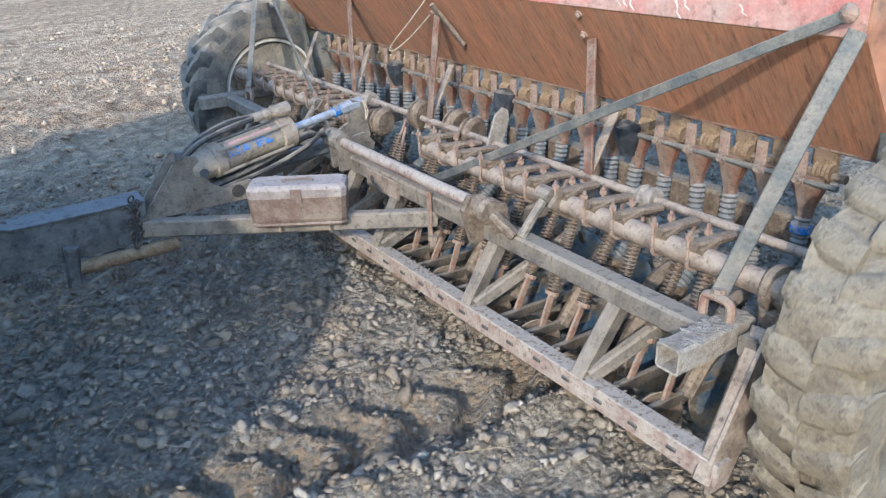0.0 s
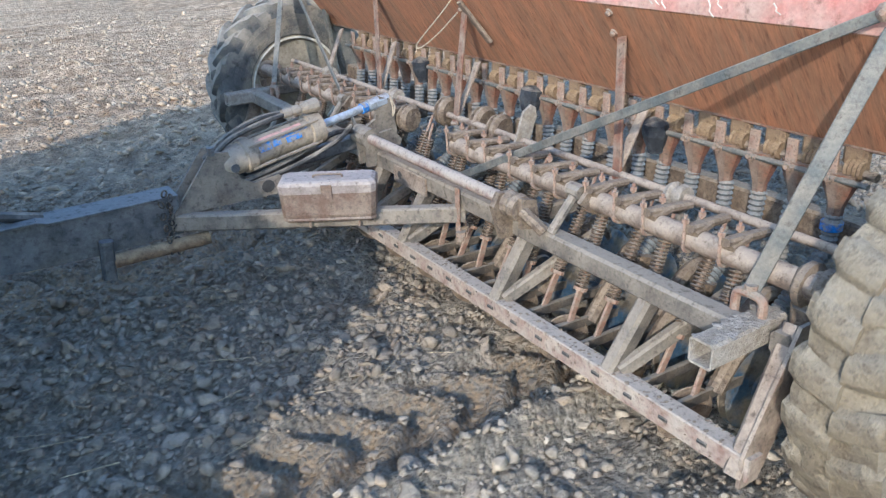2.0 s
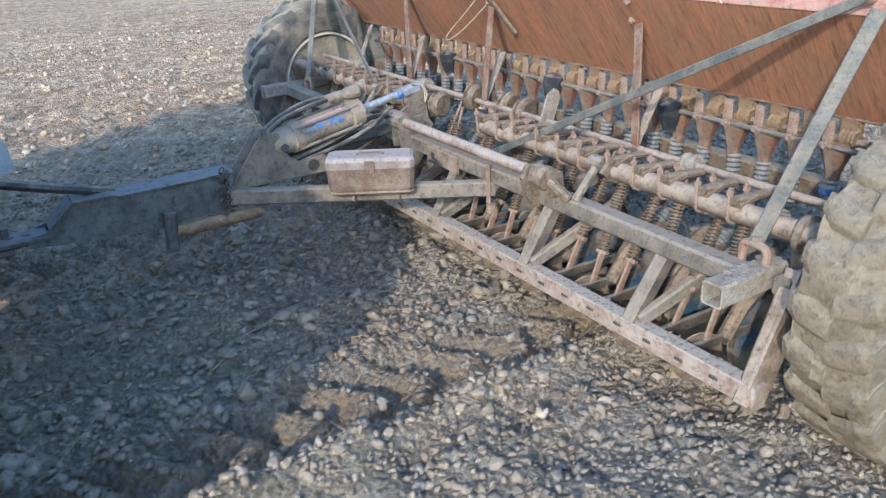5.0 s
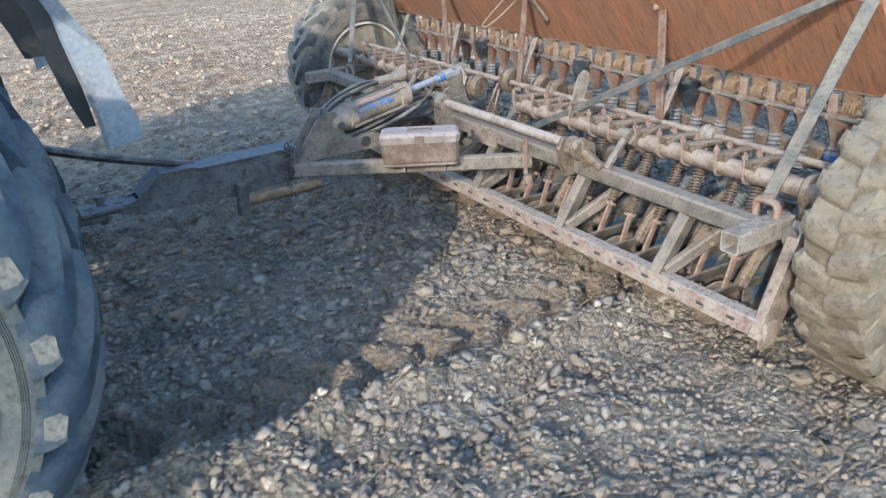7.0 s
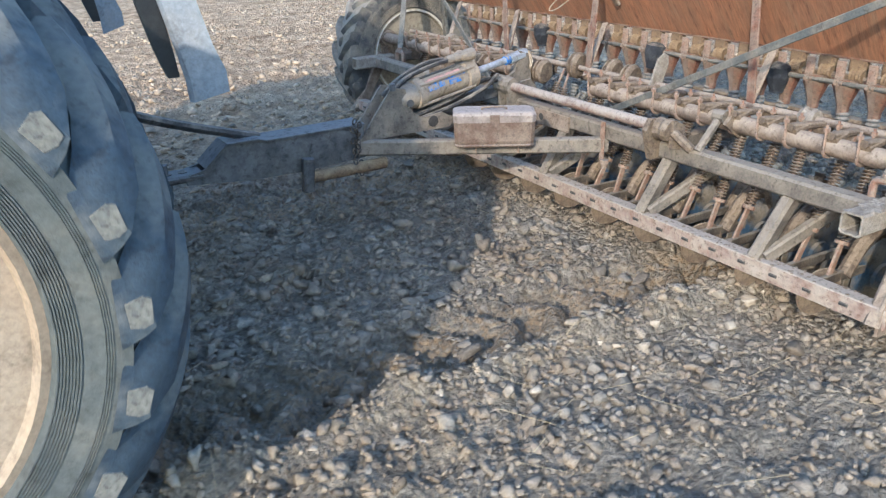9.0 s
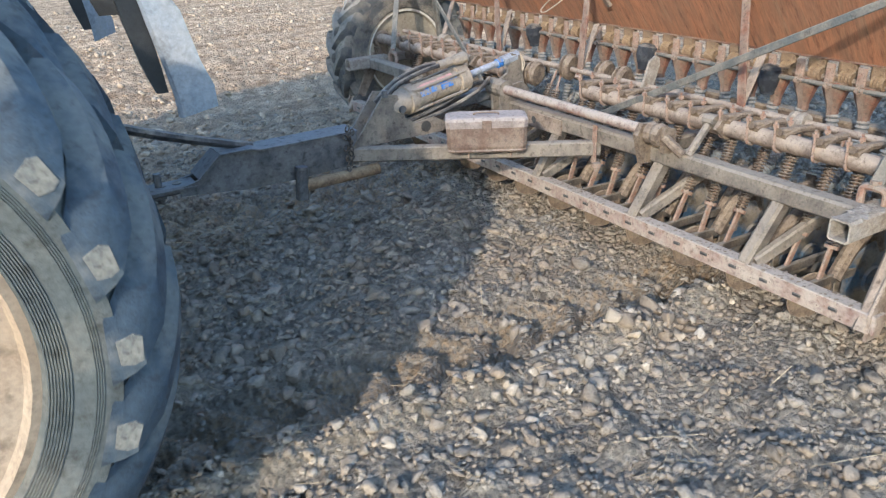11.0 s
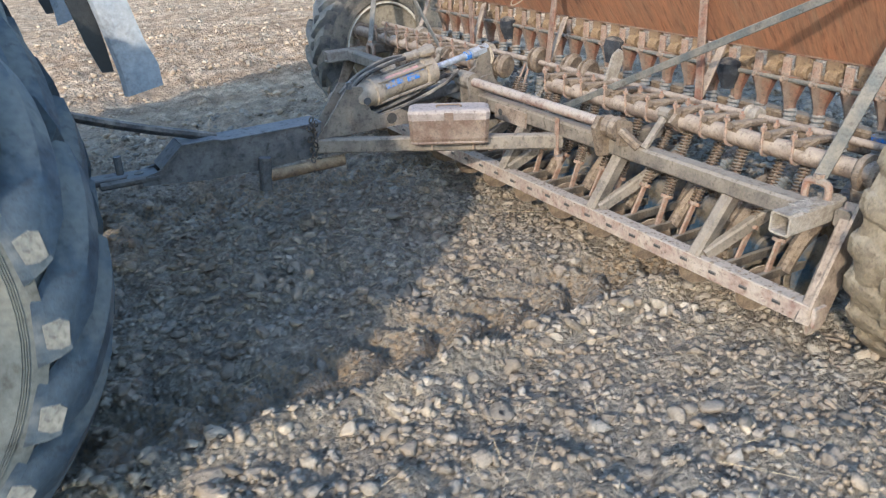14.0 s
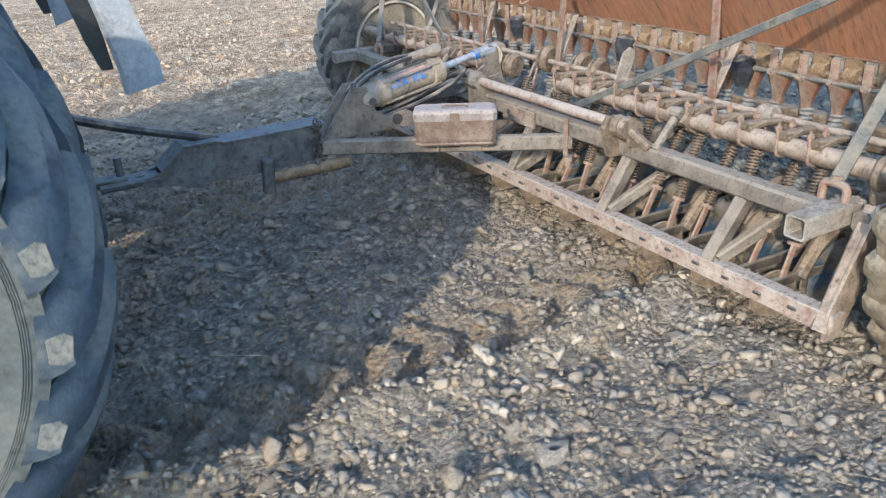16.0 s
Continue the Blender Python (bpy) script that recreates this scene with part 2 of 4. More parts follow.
class Shape:
    """A growing mesh of simple rounded pieces."""

    def __init__(self):
        self.v, self.f = [], []

    def add(self, verts, faces):
        n = len(self.v)
        self.v += [tuple(p) for p in verts]
        self.f += [tuple(n + i for i in q) for q in faces]
        return self

    def rings(self, rings, cap=True):
        """Skin over rings of equally many points."""
        k = len(rings[0])
        faces = [(a * k + i, a * k + (i + 1) % k, (a + 1) * k + (i + 1) % k, (a + 1) * k + i)
                 for a in range(len(rings) - 1) for i in range(k)]
        if cap:
            faces += [tuple(reversed(range(k))), tuple(range((len(rings) - 1) * k, len(rings) * k))]
        return self.add([p for r in rings for p in r], faces)

    def beam(self, p, q, w, h, up=(0, 0, 1), c=0.006):
        """A bar from p to q with chamfered edges; w across, h along up."""
        p, q = Vector(p), Vector(q)
        d = (q - p).normalized()
        s = d.cross(Vector(up)).normalized()
        u = s.cross(d)
        c = min(c, w * 0.3, h * 0.3)
        a, b = w / 2, h / 2
        sec = [(-a + c, -b), (a - c, -b), (a, -b + c), (a, b - c), (a - c, b), (-a + c, b), (-a, b - c), (-a, -b + c)]
        return self.rings([[o + s * x + u * y for x, y in sec] for o in (p, q)])

    def rod(self, p, q, r, r2=None, n=10):
        p, q = Vector(p), Vector(q)
        d = (q - p).normalized()
        s = d.orthogonal().normalized()
        u = d.cross(s)
        r2 = r if r2 is None else r2
        return self.rings([[o + (s * math.cos(6.28319 * i / n) + u * math.sin(6.28319 * i / n)) * k for i in range(n)]
                           for o, k in ((p, r), (q, r2))])

    def turned(self, p, way, profile, n=16):
        """A lathe form: profile of (distance along way, radius)."""
        p, d = Vector(p), Vector(way).normalized()
        s = d.orthogonal().normalized()
        u = d.cross(s)
        return self.rings([[p + d * a + (s * math.cos(6.28319 * i / n) + u * math.sin(6.28319 * i / n)) * max(r, 0.0005)
                            for i in range(n)] for a, r in profile])

    def hose(self, pts, r, n=8, steps=4):
        """A round hose along a smooth line through pts."""
        P = [Vector(p) for p in pts]
        line = []
        for i in range(len(P) - 1):
            a, b, c, d = P[max(i - 1, 0)], P[i], P[i + 1], P[min(i + 2, len(P) - 1)]
            for k in range(steps):
                t = k / steps
                line.append(0.5 * (2 * b + (c - a) * t + (2 * a - 5 * b + 4 * c - d) * t * t + (3 * b - a - 3 * c + d) * t ** 3))
        line.append(P[-1])
        rings, s = [], None
        for i, o in enumerate(line):
            d = (line[min(i + 1, len(line) - 1)] - line[max(i - 1, 0)]).normalized()
            s = d.orthogonal().normalized() if s is None else (s - d * s.dot(d)).normalized()
            u = d.cross(s)
            rings.append([o + (s * math.cos(6.28319 * j / n) + u * math.sin(6.28319 * j / n)) * r for j in range(n)])
        return self.rings(rings)

    def coil(self, p, q, radius, wire, turns, n=10):
        p, q = Vector(p), Vector(q)
        d = (q - p)
        s = d.orthogonal().normalized()
        u = d.normalized().cross(s)
        pts = []
        for i in range(int(turns * n) + 1):
            a = 6.28319 * i / n
            pts.append(p + d * (i / (turns * n)) + (s * math.cos(a) + u * math.sin(a)) * radius)
        return self.hose(pts, wire, 5, 1)

    def ribbed(self, pts, r, pitch=0.018, n=10, depth=0.25):
        """A corrugated tube along straight legs."""
        P = [Vector(p) for p in pts]
        total = sum((b - a).length for a, b in zip(P, P[1:]))
        k = int(total / (pitch / 2))
        rings, at, leg = [], 0.0, 0
        for i in range(k + 1):
            d = total * i / k
            leg, acc = 0, 0.0
            while leg < len(P) - 2 and acc + (P[leg + 1] - P[leg]).length < d:
                acc += (P[leg + 1] - P[leg]).length
                leg += 1
            way = (P[leg + 1] - P[leg]).normalized()
            o = P[leg] + way * (d - acc)
            s = Vector((1, 0, 0)) - way * way.x
            s.normalize()
            u = way.cross(s)
            rr = r * (1.0 if i % 2 else 1 - depth)
            rings.append([o + (s * math.cos(6.28319 * j / n) + u * math.sin(6.28319 * j / n)) * rr for j in range(n)])
        return self.rings(rings)

    def plate(self, outline, depth, axis=1, at=0.0):
        """A flat plate: outline of pairs in the plane across axis, from at to at + depth."""
        def lift(p, d):
            p = list(p)
            p.insert(axis, d)
            return tuple(p)
        return self.rings([[lift(p, at) for p in outline], [lift(p, at + depth) for p in outline]])


def part(name, shape, mat, parent, label="", smooth=False):
    me = bpy.data.meshes.new(name)
    me.from_pydata(shape.v, [], shape.f)
    bm = bmesh.new()
    bm.from_mesh(me)
    bmesh.ops.recalc_face_normals(bm, faces=bm.faces)
    bm.to_mesh(me)
    bm.free()
    me.materials.append(M[mat])
    if smooth:
        me.polygons.foreach_set("use_smooth", [len(p.vertices) == 4 for p in me.polygons])
        me.set_sharp_from_angle(angle=radians(40))
    ob = new(name, me)
    if parent:
        ob.parent = parent
    if label:
        ob["label"] = label
    return ob


def again(ob, parent, m):
    """The same part once more on shared mesh data, with its own sub-parts."""
    o = new(ob.name.split(".")[0], ob.data)
    o.parent, o.matrix_basis = parent, m
    if "label" in ob:
        o["label"] = ob["label"]
    for c in ob.children:
        again(c, o, c.matrix_basis.copy())
    return o

# ---- the field ----
rng = np.random.default_rng(7)


def smooth_noise(x, y, size, seed):
    """Value noise with cells of the given size."""
    g = np.random.default_rng(seed).random((257, 257))
    u, v = x / size, y / size
    i, j = np.floor(u).astype(int), np.floor(v).astype(int)
    a, b = u - i, v - j
    a, b = a * a * (3 - 2 * a), b * b * (3 - 2 * b)
    i0, i1, j0, j1 = i % 257, (i + 1) % 257, j % 257, (j + 1) % 257
    return g[i0, j0] * (1 - a) * (1 - b) + g[i1, j0] * a * (1 - b) + g[i0, j1] * (1 - a) * b + g[i1, j1] * a * b - 0.5


def crumble(x, y, size, seed):
    """Domes of many sizes in jittered cells, like packed crumbs of clay."""
    r = np.random.default_rng(seed)
    jx, jy, rad, top = r.random((131, 131)), r.random((131, 131)), r.uniform(0.45, 0.95, (131, 131)), r.random((131, 131)) ** 1.5
    u, v = x / size, y / size
    i, j = np.floor(u).astype(int), np.floor(v).astype(int)
    out = np.zeros_like(u)
    for a in (-1, 0, 1):
        for b in (-1, 0, 1):
            p, q = (i + a) % 131, (j + b) % 131
            d2 = ((i + a + jx[p, q] - u) ** 2 + (j + b + jy[p, q] - v) ** 2) / rad[p, q] ** 2
            out = np.maximum(out, top[p, q] * np.sqrt(np.clip(1 - d2, 0, 1)))
    return out


def rut(y, lo, hi):
    return np.clip((y - lo) / 0.045, 0, 1) * np.clip((hi - y) / 0.07, 0, 1)


def field_height(x, y):
    """Tilled clay: soft swells, lumps, and the tyre tracks of the tractor pressed into it."""
    calm = np.clip((y + 3.5) / 2.0, 0, 1) * np.clip((24 - np.abs(x)) / 6, 0, 1)
    z = 0.05 * smooth_noise(x, y, 1.9, 1) * np.clip((y + 9) / 4, 0, 1) + calm * (0.035 * smooth_noise(x, y, 0.55, 2) + 0.034 * smooth_noise(x, y, 0.19, 3))
    near = np.clip((13 - y) / 6, 0, 1) * calm
    z += near * (0.024 * crumble(x - 0.2 * y, y + 0.1 * x, 0.065, 5) + 0.030 * crumble(x + 0.3 * y, y, 0.10, 4) + 0.05 * crumble(x, y - 0.2 * x, 0.19, 14) - 0.03)
    z += np.clip((y - 5) / 4, 0, 1) * 0.045 * smooth_noise(x, y, 0.4, 6) * np.clip((40 - y) / 30, 0, 1) * np.clip((24 - np.abs(x)) / 6, 0, 1)
    wob = 0.05 * smooth_noise(x, y * 0, 1.3, 8)
    for lo, hi, mid in ((0.98, 1.44, 1.21), (3.10, 3.56, 3.33)):
        t = rut(y + wob, lo, hi)
        bars = np.sin((x + 0.9 * np.abs(y - mid)) * 2 * np.pi / 0.24)
        z = z * (1 - 0.75 * t) + t * (-0.05 + 0.046 * np.clip(bars * 1.3, -1, 1))
    z += 0.10 * np.exp(-((y + wob - 0.89) / 0.075) ** 2) * (0.75 + 0.8 * smooth_noise(x, y, 0.15, 9))
    return z


def growing(start, first, grow, end):
    out, step = [start], first
    while abs(out[-1] - start) < abs(end - start):
        step *= grow
        out.append(out[-1] + math.copysign(step, end - start))
    return out[1:]


gx = np.array(growing(-16.4, 0.05, 1.16, -900)[::-1] + list(np.arange(-16.4, 15.6, 0.032)) + growing(15.6, 0.05, 1.16, 900))
gy = np.array(growing(-1.0, 0.05, 1.16, -900)[::-1] + list(np.arange(-1.0, 4.4, 0.032)) + growing(4.4, 0.042, 1.013, 14) + growing(14.2, 0.3, 1.12, 1500))
XX, YY = np.meshgrid(gx, gy, indexing="ij")
ZZ = field_height(XX, YY)
nx, ny = len(gx), len(gy)
me = bpy.data.meshes.new("ground")
me.vertices.add(nx * ny)
me.vertices.foreach_set("co", np.stack([XX, YY, ZZ], -1).ravel())
ids = np.arange(nx * ny).reshape(nx, ny)
quads = np.stack([ids[:-1, :-1], ids[1:, :-1], ids[1:, 1:], ids[:-1, 1:]], -1).reshape(-1, 4)
me.loops.add(quads.size)
me.loops.foreach_set("vertex_index", quads.ravel())
me.polygons.add(len(quads))
me.polygons.foreach_set("loop_start", np.arange(0, quads.size, 4))
me.polygons.foreach_set("use_smooth", np.ones(len(quads), bool))
me.update()
me.validate()


def soil_material():
    m = bpy.data.materials.new("dry_clay_soil")
    m.use_nodes = True
    nd, ln = m.node_tree.nodes, m.node_tree.links.new
    b = nd["Principled BSDF"]
    b.inputs["Roughness"].default_value, b.inputs["Specular IOR Level"].default_value = 0.97, 0.15
    tc = nd.new("ShaderNodeTexCoord")

    def tex(kind, scale, **kw):
        n = nd.new(kind)
        n.inputs["Scale"].default_value = scale
        for k, v in kw.items():
            n.inputs[k].default_value = v
        ln(tc.outputs["Object"], n.inputs["Vector"])
        return n

    def mapr(src, a, b2):
        r = nd.new("ShaderNodeMapRange")
        r.inputs[1].default_value, r.inputs[2].default_value = a, b2
        ln(src, r.inputs[0])
        return r.outputs[0]

    def mixc(fac, a, c, how="MIX"):
        x = nd.new("ShaderNodeMix")
        x.data_type, x.blend_type = "RGBA", how
        for sock, v in ((x.inputs[0], fac), (x.inputs[6], a), (x.inputs[7], c)):
            if isinstance(v, tuple):
                sock.default_value = (*v, 1)
            elif isinstance(v, float):
                sock.default_value = v
            else:
                ln(v, sock)
        return x.outputs[2]

    wide, mid, fine = tex("ShaderNodeTexNoise", 0.7, Detail=4), tex("ShaderNodeTexNoise", 6.0, Detail=6, Roughness=0.65), tex("ShaderNodeTexNoise", 55.0, Detail=4)
    crumbs = tex("ShaderNodeTexVoronoi", 9.0, Randomness=1.0)
    col = mixc(mapr(mid.outputs[0], 0.35, 0.65), (0.335, 0.302, 0.255), (0.44, 0.397, 0.335))
    col = mixc(mapr(wide.outputs[0], 0.45, 0.65), col, (0.44, 0.385, 0.31))
    col = mixc(mapr(fine.outputs[0], 0.3, 0.7), mixc(1.0, col, (0.7, 0.7, 0.7), "MULTIPLY"), col)
    # crumbs of slightly different clay
    for size, lo, hi in ((24.0, 0.72, 1.18), (52.0, 0.76, 1.14)):
        cell = tex("ShaderNodeTexVoronoi", size, Randomness=1.0)
        grey = nd.new("ShaderNodeSeparateColor")
        ln(cell.outputs["Color"], grey.inputs[0])
        col = mixc(grey.outputs[0], mixc(1.0, col, (lo, lo, lo), "MULTIPLY"), mixc(1.0, col, (hi, hi * 0.985, hi * 0.965), "MULTIPLY"))
    lump2 = tex("ShaderNodeTexNoise", 31.0, Detail=5, Roughness=0.7)
    # harvested land with old straw beyond the tilled strip, paler with painted-in sunlight
    sp = nd.new("ShaderNodeSeparateXYZ")
    ln(tc.outputs["Object"], sp.inputs[0])
    far = nd.new("ShaderNodeMath")
    far.operation = "MULTIPLY_ADD"
    ln(wide.outputs[0], far.inputs[0])
    far.inputs[1].default_value = 4.0
    ln(sp.outputs[1], far.inputs[2])
    rows = tex("ShaderNodeTexNoise", 1.6, Detail=5)
    mp = nd.new("ShaderNodeMapping")
    mp.inputs["Scale"].default_value = (0.12, 2.2, 1)
    ln(tc.outputs["Object"], mp.inputs[0])
    ln(mp.outputs[0], rows.inputs["Vector"])
    pale = mixc(mapr(rows.outputs[0], 0.38, 0.62), (0.58, 0.405, 0.26), (0.80, 0.60, 0.41))
    pale = mixc(mapr(fine.outputs[0], 0.35, 0.65), mixc(1.0, pale, (0.75, 0.74, 0.72), "MULTIPLY"), pale)
    # darkens the gaps between crumbs, putting their shade into the colour
    pale = mixc(mapr(crumbs.outputs["Distance"], 0.25, 0.75), pale, mixc(1.0, pale, (0.55, 0.53, 0.52), "MULTIPLY"))
    col = mixc(mapr(lump2.outputs[0], 0.5, 0.68), col, mixc(1.0, col, (0.6, 0.58, 0.56), "MULTIPLY"))
    col = mixc(mapr(far.outputs[0], 5.0, 9.0), col, pale)
    # damp tan subsoil turned up in both wheel tracks; far band also paints sunlight
    for lo, hi in ((0.97, 1.42), (2.85, 3.50)):
        inn = nd.new("ShaderNodeMath")
        inn.operation = "MULTIPLY"
        ln(mapr(sp.outputs[1], lo, lo + 0.10), inn.inputs[0])
        ln(mapr(sp.outputs[1], hi, hi - 0.10), inn.inputs[1])
        patch = nd.new("ShaderNodeMath")
        patch.operation = "MULTIPLY"
        ln(inn.outputs[0], patch.inputs[0])
        ln(mapr(lump2.outputs[0], 0.42, 0.66), patch.inputs[1])
        col = mixc(patch.outputs[0], col, (0.46, 0.335, 0.21))
    ln(col, b.inputs["Base Color"])
    hgt = nd.new("ShaderNodeMath")
    hgt.operation = "MULTIPLY_ADD"
    lumps = tex("ShaderNodeTexNoise", 24.0, Detail=7, Roughness=0.75)
    ln(lumps.outputs[0], hgt.inputs[0])
    hgt.inputs[1].default_value = 1.6
    ln(fine.outputs[0], hgt.inputs[2])
    grit = tex("ShaderNodeTexVoronoi", 42.0, Randomness=1.0)
    sub = nd.new("ShaderNodeMath")
    sub.operation = "MULTIPLY_ADD"
    ln(grit.outputs["Distance"], sub.inputs[0])
    sub.inputs[1].default_value = -0.9
    ln(hgt.outputs[0], sub.inputs[2])
    chunk = tex("ShaderNodeTexVoronoi", 24.0, Randomness=1.0)
    both = nd.new("ShaderNodeMath")
    both.operation = "MULTIPLY_ADD"
    ln(chunk.outputs["Distance"], both.inputs[0])
    both.inputs[1].default_value = -1.1
    ln(sub.outputs[0], both.inputs[2])
    bp = nd.new("ShaderNodeBump")
    bp.inputs["Strength"].default_value, bp.inputs["Distance"].default_value = 1.0, 0.036
    ln(both.outputs[0], bp.inputs["Height"])
    ln(bp.outputs[0], b.inputs["Normal"])
    return m


me.materials.append(soil_material())
ground = tagged(new("ground", me), "tilled dry clay field pressed with tyre tracks", "ground", kind="structure")


def lump_forms(level, count, seed):
    """Angular lumps of clay as arrays of points and triangles."""
    r = random.Random(seed)
    out = []
    for _ in range(count):
        bm = bmesh.new()
        bmesh.ops.create_icosphere(bm, subdivisions=level, radius=1.0)
        a, b, c = (Vector((r.random() * 50, r.random() * 50, r.random() * 50)) for _ in range(3))
        for v in bm.verts:
            k = 1 + 0.6 * noise.noise(v.co * 1.3 + a) + 0.75 * noise.noise(v.co * 3.1 + b)
            v.co = v.co * k
        for _ in range(11):
            # broken faces
            n = Vector((r.gauss(0, 1), r.gauss(0, 1), r.gauss(0, 1))).normalized()
            off = r.uniform(0.32, 0.72)
            for v in bm.verts:
                if v.co.dot(n) > off:
                    v.co -= n * (v.co.dot(n) - off)
        for v in bm.verts:
            v.co.z *= 0.8
        bm.verts.index_update()
        out.append((np.array([v.co[:] for v in bm.verts]), np.array([[v.index for v in f.verts] for f in bm.faces])))
        bm.free()
    return out


def scatter(name, count, xr, yr, sizes, level, mat, seed, label, keep=None, sink=0.25, bias=2.2):
    """One object of many loose lumps lying on the field."""
    g = np.random.default_rng(seed)
    x, y = g.uniform(*xr, count), g.uniform(*yr, count)
    if keep is not None:
        ok = g.random(count) < keep(x, y)
        x, y = x[ok], y[ok]
    n = len(x)
    s = sizes[0] + (sizes[1] - sizes[0]) * g.random(n) ** bias
    z = field_height(x, y) + s * (0.72 * 0.6 - sink)
    forms = lump_forms(level, 10, seed)
    kind = g.integers(0, len(forms), n)
    V, F, at = [], [], 0
    for k, (fv, ff) in enumerate(forms):
        idx = np.nonzero(kind == k)[0]
        if not len(idx):
            continue
        ang = g.random(len(idx)) * 2 * np.pi
        tilt = g.normal(0, 0.5, len(idx))
        ca, sa, ct, st = np.cos(ang), np.sin(ang), np.cos(tilt), np.sin(tilt)
        sc = np.stack([g.uniform(0.75, 1.3, len(idx)), g.uniform(0.7, 1.15, len(idx)), g.uniform(0.75, 1.15, len(idx))], -1) * s[idx, None]
        p = fv[None] * sc[:, None]
        p = np.stack([p[..., 0], p[..., 1] * ct[:, None] - p[..., 2] * st[:, None], p[..., 1] * st[:, None] + p[..., 2] * ct[:, None]], -1)
        p = np.stack([p[..., 0] * ca[:, None] - p[..., 1] * sa[:, None], p[..., 0] * sa[:, None] + p[..., 1] * ca[:, None], p[..., 2]], -1)
        p += np.stack([x[idx], y[idx], z[idx]], -1)[:, None]
        V.append(p.reshape(-1, 3))
        F.append((ff[None] + (at + np.arange(len(idx)) * len(fv))[:, None, None]).reshape(-1, 3))
        at += len(idx) * len(fv)
    V, F = np.concatenate(V), np.concatenate(F)
    me = bpy.data.meshes.new(name)
    me.vertices.add(len(V))
    me.vertices.foreach_set("co", V.ravel())
    me.loops.add(F.size)
    me.loops.foreach_set("vertex_index", F.ravel())
    me.polygons.add(len(F))
    me.polygons.foreach_set("loop_start", np.arange(0, F.size, 3))
    me.update()
    me.validate()
    me.materials.append(M[mat])
    return tagged(new(name, me), label, "soil", kind="stuff")


def off_tracks(x, y):
    inside = np.maximum(rut(y, 0.98, 1.44), rut(y, 3.10, 3.56))
    return (1 - 0.62 * inside) * (1 - 0.45 * np.clip((y - 2.2) / 1.6, 0, 1)) * (0.5 + 0.5 * np.clip(1.6 * smooth_noise(x, y, 0.7, 12) + 0.75, 0, 1))


LAND = (-15.4, 15.0)
scatter("small_clods", 165000, LAND, (-0.55, 4.6), (0.008, 0.024), 1, "clod", 21, "small grey-brown clay clods lying on the field", off_tracks, sink=0.2, bias=1.2)
scatter("clods", 34000, LAND, (-0.6, 5.2), (0.018, 0.046), 1, "clod", 22, "rough clay clods lying on the field", off_tracks, sink=0.33, bias=1.6)
scatter("large_clods", 3400, LAND, (-0.6, 5.4), (0.032, 0.064), 2, "clod", 27, "large rough clay clods lying on the field", off_tracks, sink=0.40, bias=1.8)
scatter("middle_clods", 4600, LAND, (1.42, 3.0), (0.022, 0.052), 2, "clod", 29, "rounded clay clods between the tyre tracks", sink=0.34, bias=1.5)
scatter("big_clods", 340, LAND, (-0.6, 5.4), (0.055, 0.10), 3, "clod", 28, "big crumbling clay clods half sunk in the field", off_tracks, sink=0.62, bias=2.0)
scatter("pale_clods", 1500, LAND, (-0.6, 5.0), (0.012, 0.036), 2, "stone", 23, "pale dry clods and stones lying on the field", off_tracks, bias=1.6)
scatter("berm_clods", 1900, LAND, (0.62, 0.98), (0.014, 0.044), 2, "stone", 26, "pale clods pushed up along the tyre track", bias=1.6)
scatter("field_clods", 34000, (-20, 20), (4.6, 15), (0.018, 0.056), 1, "sunlit_tan_clod", 24, "clods on the tilled land beyond the drill", lambda x, y: np.clip(1.4 * smooth_noise(x, y, 1.2, 13) + 0.75, 0.1, 1) * np.clip((16 - y) / 10, 0, 1))


def straw(count, seed):
    g = random.Random(seed)
    s = Shape()
    for _ in range(count):
        x, y = g.uniform(-16, 16), g.uniform(-1.0, 6.5)
        a, k = g.uniform(0, 6.28), g.uniform(0.02, 0.13)
        dx, dy = math.cos(a) * k, math.sin(a) * k
        z = [float(v) for v in field_height(np.array([x - dx, x + dx]), np.array([y - dy, y + dy]))]
        s.rod((x - dx, y - dy, z[0] + 0.012), (x + dx, y + dy, z[1] + 0.02 + g.random() * 0.02), g.uniform(0.0008, 0.0015), n=4)
    ob = part("straw", s, "straw", None)
    return tagged(ob, "pale straw stalks scattered on the soil", "straw", kind="stuff")


straw(3200, 5)

# ---- the seed drill ----
drill = tagged(new("seed_drill"), "rusty red towed grain seed drill caked with dry clay", "seed drill")
MID = 2.27
Y0, Y1 = 0.27, 4.27           # ends of the frame


def mirrored(y):
    return 2 * MID - y


# frame
s = Shape().beam((0.14, Y0, 0.56), (0.14, Y1, 0.56), 0.078, 0.078, c=0.01)
part("front_beam", s, "frame", drill, "dusty square steel beam")
s = Shape()
s.plate([(-0.004, 0.20), (0.005, 0.20), (0.007, 0.265), (0.058, 0.266), (0.058, 0.274), (0.0, 0.274), (-0.004, 0.270)], 4.2, axis=1, at=0.14)
lower = part("lower_bar", s, "bar", drill, "long worn angle bar with slotted holes")
# each slot is a dark piece on the bar, its inner shade as colour
slot = Shape().beam((-0.0108, -0.017, 0), (-0.0108, 0.017, 0), 0.010, 0.014, c=0.004)
sl = part("slot", slot, "black", lower)
sl.matrix_basis = pose(0.0065, 0.3, 0.238)
for i in range(1, 27):
    again(sl, lower, pose(0.0065, 0.3 + i * 0.151, 0.238 + 0.004 * math.sin(i * 5)))
